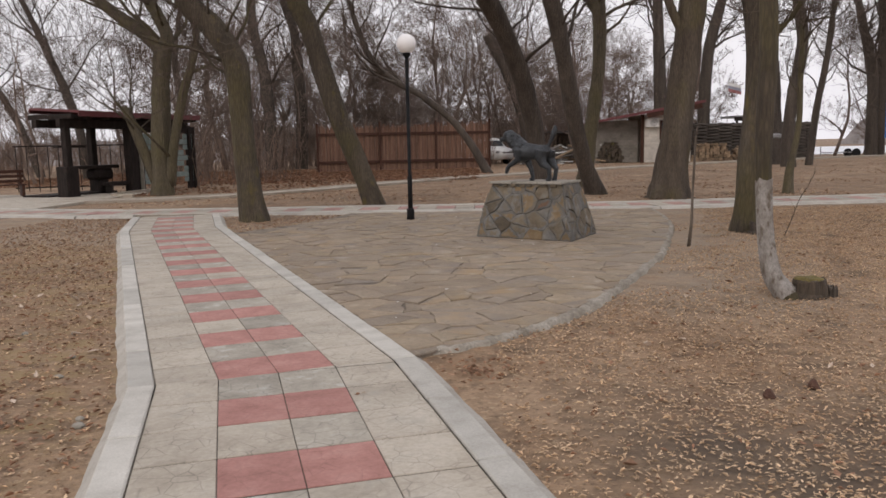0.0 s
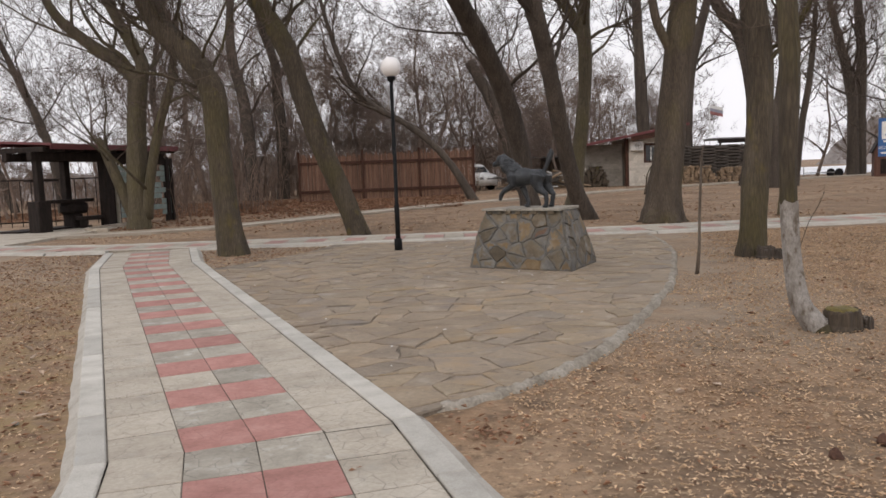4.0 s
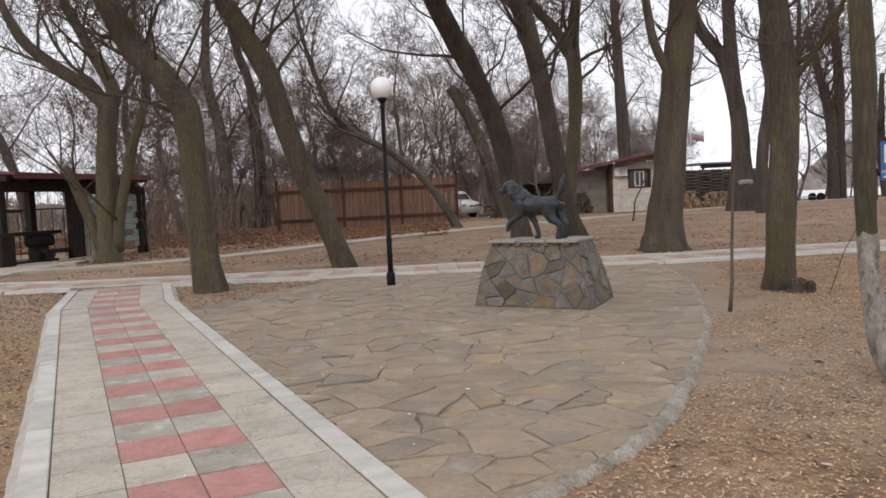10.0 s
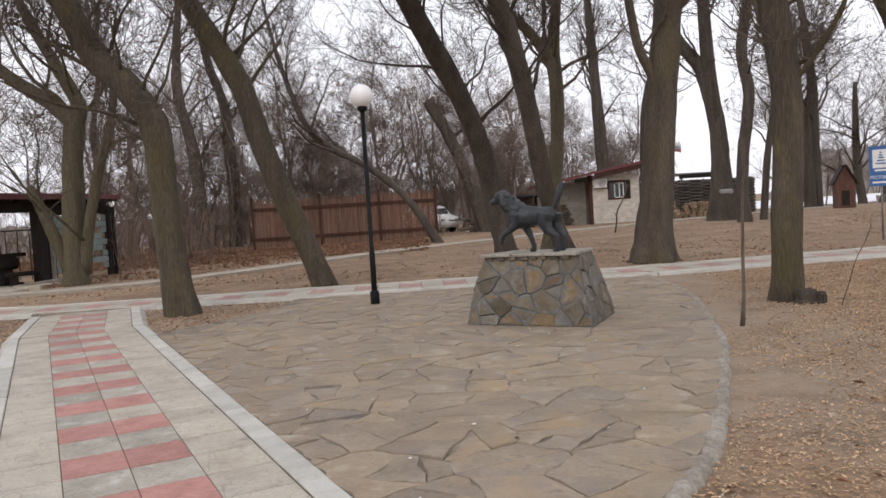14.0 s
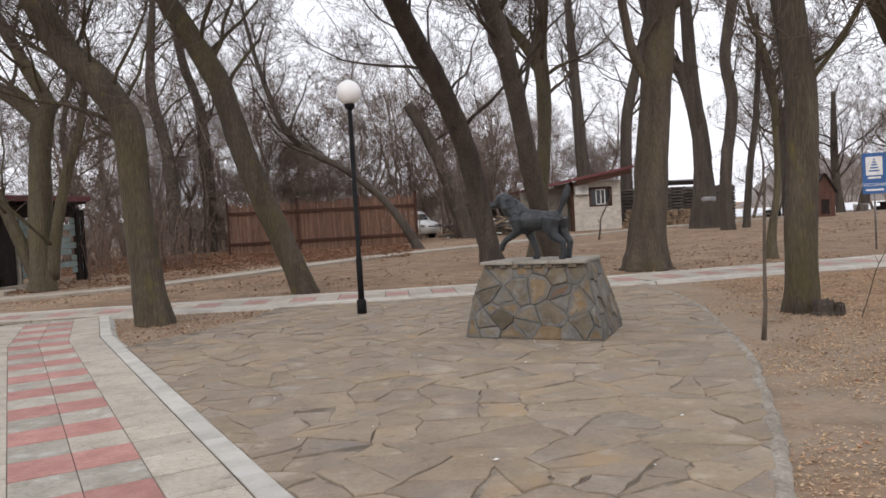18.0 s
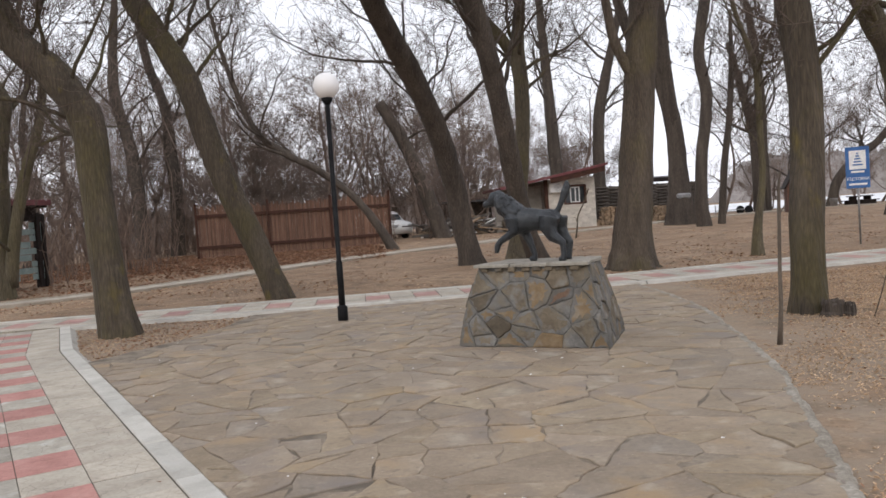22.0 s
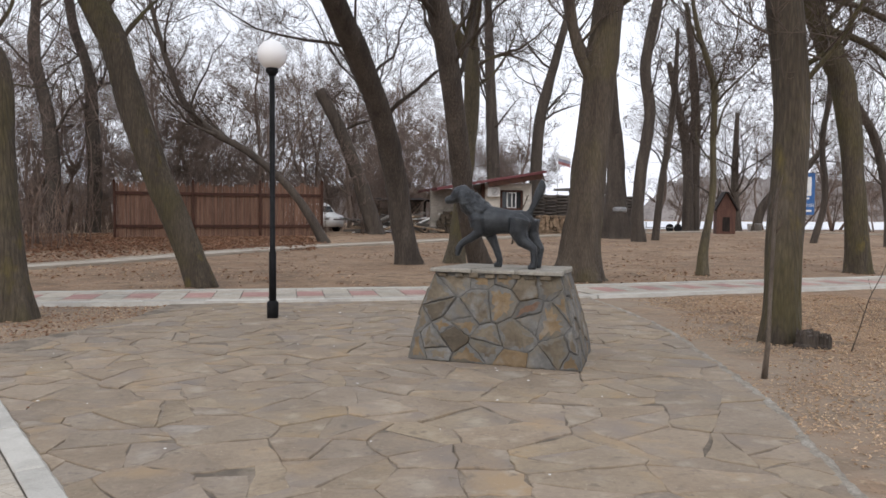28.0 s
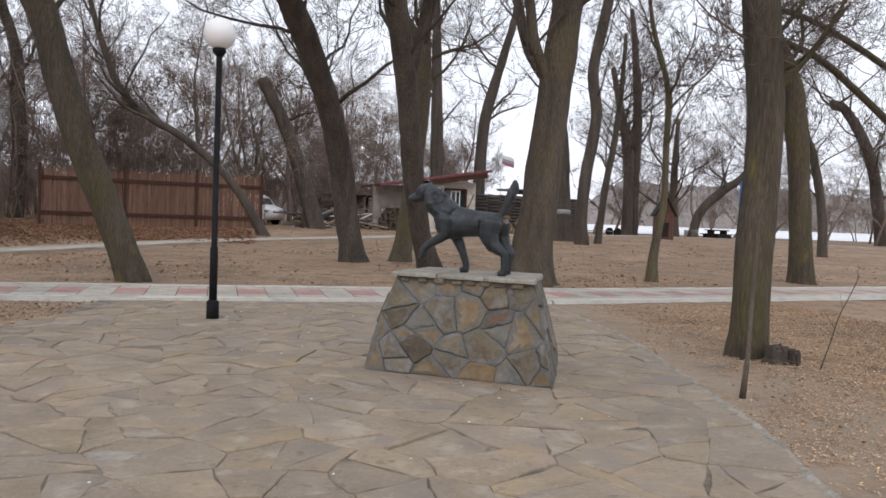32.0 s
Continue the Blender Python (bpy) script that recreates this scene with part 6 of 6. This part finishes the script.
for wy_ in (-0.5, 0.5):
    t = Tubes()
    t.add([(0, wy_ - 0.08, 0.32), (0, wy_ + 0.08, 0.32)], [0.32, 0.32], 20)
    ob = new("wheel", t.mesh("wheel", BLACK, False)); ob.parent = cart
part("axle", box(0.07, 1.0, 0.07, (0, 0, 0.29), 0), STEEL, cart)

# ---- sign lettering ----
for z_, w_, h_ in ((1.93, 0.36, 0.05),):
    part("unreadable_line", box(w_, 0.004, h_, (0, -0.023, z_), 0), WHITE, sign, "pale line of small lettering")
part("arrow_bar", box(0.5, 0.004, 0.05, (0, -0.023, 1.60), 0), WHITE, sign, "white bar")
cu = bpy.data.curves.new("lettering", "FONT")
cu.body, cu.size, cu.align_x, cu.align_y = "РЕСТОРАН", 0.115, "CENTER", "CENTER"
cu.extrude = 0.002
txt = new("lettering_curve", cu)
bpy.context.view_layer.update()
me = bpy.data.meshes.new_from_object(txt.evaluated_get(bpy.context.evaluated_depsgraph_get()))
bpy.data.objects.remove(txt)
me.materials.clear()
me.materials.append(WHITE)
ob = new("lettering", me)
ob.parent = sign
ob.matrix_local = pose(0, -0.024, 1.76, 90, 0, 0)
for k, (w_, z_) in enumerate(((0.05, 2.42), (0.1, 2.35), (0.16, 2.28), (0.22, 2.2), (0.28, 2.12))):
    part("pictogram_bar", box(w_, 0.004, 0.04, (0, -0.03, z_), 0), BLUE, sign, "blue pictogram bar")
wrap = thing("trunk_label", (16.9, 43.0, 1.5), 0, "pale tin plate fixed round a trunk", "plate")
part("tin", box(0.75, 0.5, 0.3, (0, 0, 0), 0.08), STEEL, wrap)

# ---- fallen leaves, specks ----
def near_path(x, y, knots, reach):
    for (ax, ay), (bx, by) in zip(knots, knots[1:]):
        s = max(0.0, min(1.0, ((x - ax) * (bx - ax) + (y - ay) * (by - ay)) / ((bx - ax) ** 2 + (by - ay) ** 2)))
        if math.hypot(x - ax - s * (bx - ax), y - ay - s * (by - ay)) < reach:
            return True
    return False


def leaves(name, spots_, mat, label, small, big):
    v, f = [], []
    for x, y, z in spots_:
        l, w = rng.uniform(small, big), rng.uniform(0.25, 0.55)
        a = rng.uniform(0, 6.28)
        c, s = math.cos(a), math.sin(a)
        tip, curl = rng.uniform(-.25, .35), rng.uniform(0.0, 0.35)
        b = len(v)
        for px_, py_, pz_ in ((-.5, 0, 0), (-.1, -w / 2, curl), (.5, 0, tip), (-.1, w / 2, curl), (0, 0, 0)):
            v.append((x + l * (px_ * c - py_ * s), y + l * (px_ * s + py_ * c), z + 0.006 + l * abs(pz_)))
        f += [(b, b + 1, b + 4), (b + 1, b + 2, b + 4), (b + 2, b + 3, b + 4), (b + 3, b, b + 4)]
    me = bpy.data.meshes.new(name)
    me.from_pydata(v, [], f)
    me.materials.append(mat)
    tagged(new(name, me), label, "leaves", kind="stuff")


def earth(x, y):
    n = noise.noise((x * 0.35, y * 0.35, 0.0)) * 0.03 + noise.noise((x * 1.7, y * 1.7, 3.0)) * 0.014
    return ground_z(x, y) + n - 0.008


PEBBLES = ((-1.82, 2.45, 0.034), (-1.88, 2.58, 0.026), (-2.47, 3.43, 0.03), (-2.65, 3.96, 0.024), (-3.05, 4.75, 0.026), (-3.49, 4.76, 0.028))
rng = random.Random(13)
tan, brown = [], []
for many, (x0, x1, y0, y1), cut in ((120000, (0.6, 9.5, 0.5, 16.4), -0.3), (66000, (-9.5, 0.0, 0.0, 16.4), -0.75), (16000, (-9.0, 20.0, 18.5, 34.0), -0.15)):
    done = 0
    while done < many:
        x, y = rng.uniform(x0, x1), y0 + (y1 - y0) * rng.random()
        done += 1
        if noise.noise((x * 0.5, y * 0.5, 7.0)) + 0.5 * noise.noise((x * 2.1, y * 2.1, 9.0)) < cut - 0.4 * (x1 == 9.5 and y < 4.6) + rng.uniform(-.35, .25) - 0.6 * min(max(x - float(np.interp(y, (4.5, 6.0, 8.0, 11.0, 16.0), (1.2, 2.5, 3.7, 4.8, 5.6))), -1.0), 1.3) * (x1 == 9.5) * min(max((y - 4.5) / 3.5, 0.0), 1.0):
            continue
        if inside(x, y) or near_path(x, y, PATH, 1.04) or near_path(x, y, CROSS, 1.04):
            continue
        (tan if rng.random() < (0.97 if x > 0 else 0.66) else brown).append((x, y, earth(x, y)))
for _ in range(130):
    a, r_ = rng.uniform(0, 6.28), abs(rng.gauss(0, 0.22))
    x, y = 0.42 + r_ * math.cos(a) * 1.3, 3.45 + r_ * math.sin(a) * 1.5
    if not near_path(x, y, PATH, 1.0):
        brown.append((x, y, earth(x, y) + rng.uniform(0, 0.03)))
brown += [(-0.27, 2.81, 0.004), (-0.24, 2.86, 0.004), (-1.9, 7.2, 0.004), (-2.6, 9.6, 0.004)]
leaves("fallen_leaves", tan, LEAF, "scattered tan and straw-coloured dry leaves", 0.016, 0.044)
leaves("brown_fallen_leaves", brown, LEAF_DARK, "scattered curled brown leaves", 0.03, 0.06)
single = []
for many, (x0, x1, y0, y1) in ((70, (0.9, 6.5, 0.8, 7.5)), (190, (-7.0, -1.5, 0.6, 9.0))):
    while many:
        x, y = rng.uniform(x0, x1), y0 + (y1 - y0) * rng.random() ** 1.5
        if not (inside(x, y) or near_path(x, y, PATH, 1.12)):
            single.append((x, y, earth(x, y) + 0.004))
            many -= 1
leaves("curled_leaves", single[::2], LEAF_PALE, "single broad pale dead leaves on the bare earth", 0.07, 0.125)
leaves("curled_leaves", single[1::2], LEAF_DARK, "single broad brown dead leaves on the bare earth", 0.06, 0.12)
for cx, cy, r_ in PEBBLES:
    bm = bmesh.new()
    bmesh.ops.create_icosphere(bm, subdivisions=2, radius=r_)
    for v in bm.verts:
        v.co *= 1 + 0.3 * noise.noise(v.co * (0.8 / r_) + Vector((cx, cy, 0)))
        v.co.z *= 0.6
    ob = part("stone", bm, SLAB, None)
    ob.location = (cx, cy, earth(cx, cy) + r_ * 0.25)
    ob.rotation_euler = (0, 0, cx * 9)
    tagged(ob, "small pale angular stone lying in the leaves", "stone", "loose stones")
litter = []
for _ in range(26000):
    x, y = rng.uniform(-14, 26), 18.4 + 30 * rng.random() ** 1.3
    if noise.noise((x * 0.28, y * 0.28, 4.0)) + 0.6 * noise.noise((x * 1.1, y * 0.9, 2.0)) < rng.uniform(-.25, .45) or near_path(x, y, CROSS, 1.04):
        continue
    litter.append((x, y, earth(x, y)))
leaves("leaf_litter", litter[::2], LEAF_DARK, "patches of brown dead leaves on the earth", 0.05, 0.11)
leaves("leaf_litter", litter[1::2], LEAF, "patches of pale dead leaves on the earth", 0.04, 0.09)
drift = []
for _ in range(19000):
    x, y = rng.uniform(-24, 0.5), rng.uniform(33, 47)
    if y > 42.6 + 0.222 * (x + 8.75) and x > -8.8:
        continue
    drift.append((x, y, earth(x, y) + rng.uniform(0, 0.05)))
for _ in range(9000):
    x, y = rng.uniform(-12.2, 1.0), rng.uniform(25, 43)
    if y > float(np.interp(x, (-12.2, -10.5, -8.1, -5.8, -4.0, -1.6, 1.6), (24.9, 24.9, 25.4, 28.2, 31.1, 34.3, 37.3))) and noise.noise((x * 0.5, y * 0.4, 12.0)) > rng.uniform(-.45, .35) - 0.03 * (y - 30):
        drift.append((x, y, earth(x, y) + rng.uniform(0, 0.03)))
leaves("leaf_drift", drift, LEAF_DARK, "russet drift of dead leaves along the fence and thicket", 0.08, 0.18)
v, f = [], []
for _ in range(95):
    x, y = rng.uniform(-4, 4.2), rng.uniform(3.9, 16)
    if not inside(x, y) and rng.random() < 0.7:
        continue
    r_ = rng.choice((0.005, 0.006, 0.008, 0.01, 0.016))
    b = len(v)
    for k in range(7):
        a = 6.283 * k / 7
        q = r_ * rng.uniform(0.7, 1.3)
        v.append((x + q * math.cos(a) * 1.3, y + q * math.sin(a), 0.017))
    v.append((x, y, 0.022))
    f += [(b + k, b + (k + 1) % 7, b + 7) for k in range(7)]
me = bpy.data.meshes.new("droppings")
me.from_pydata(v, [], f)
me.materials.append(WHITE)
tagged(new("droppings", me), "small white specks of bird droppings on the flags", "specks", kind="stuff")

# ---- the walks, laid last ----
rng = random.Random(5)
lay_path("path", [(PATH[0], PATH[1], 28, True), (PATH[1], PATH[2], 23, True), (PATH[2], PATH[3], 7, False)], "walk of grey slabs with a red and grey banded middle", rng)
lay_kerb("kerb", offset_line(PATH, -0.785), -1, rng)
lay_kerb("kerb", offset_line(PATH, 0.81), 1, rng, haunch_w=0.265)
lay_path("path", [(CROSS[0], CROSS[1], 15, True), (CROSS[1], CROSS[2], 29, True), (CROSS[2], CROSS[3], 54, False)], "cross walk of grey slabs with a faded red banded middle", rng, "f")
lay_kerb("kerb", offset_line(CROSS, -0.785), -1, rng)
front = offset_line(CROSS, 0.785)
lay_kerb("kerb", [front[0], front[1], (-7.75, 16.665)], 1, rng)
lay_kerb("kerb", [(-5.85, 16.665), front[2], front[3]], 1, rng)

# the mitred slab at the bend of the walk
d1, d2 = (Vector(PATH[1]) - Vector(PATH[0])).normalized(), (Vector(PATH[2]) - Vector(PATH[1])).normalized()
bm = bmesh.new()
b0 = Vector(PATH[1])
n1, n2 = Vector((d1.y, -d1.x)), Vector((d2.y, -d2.x))
for near_, far_ in ((0.004, 0.384), (0.396, 0.80)):
    quad = [b0 + n1 * near_, b0 + n1 * far_, b0 + n2 * far_, b0 + n2 * near_]
    bm.faces.new([bm.verts.new((q.x, q.y, -0.001)) for q in quad])
bmesh.ops.recalc_face_normals(bm, faces=bm.faces[:])
for fc in bm.faces:
    if fc.normal.z < 0:
        fc.normal_flip()
part("mitre_slab", bm, TILE, bpy.data.objects["path"])
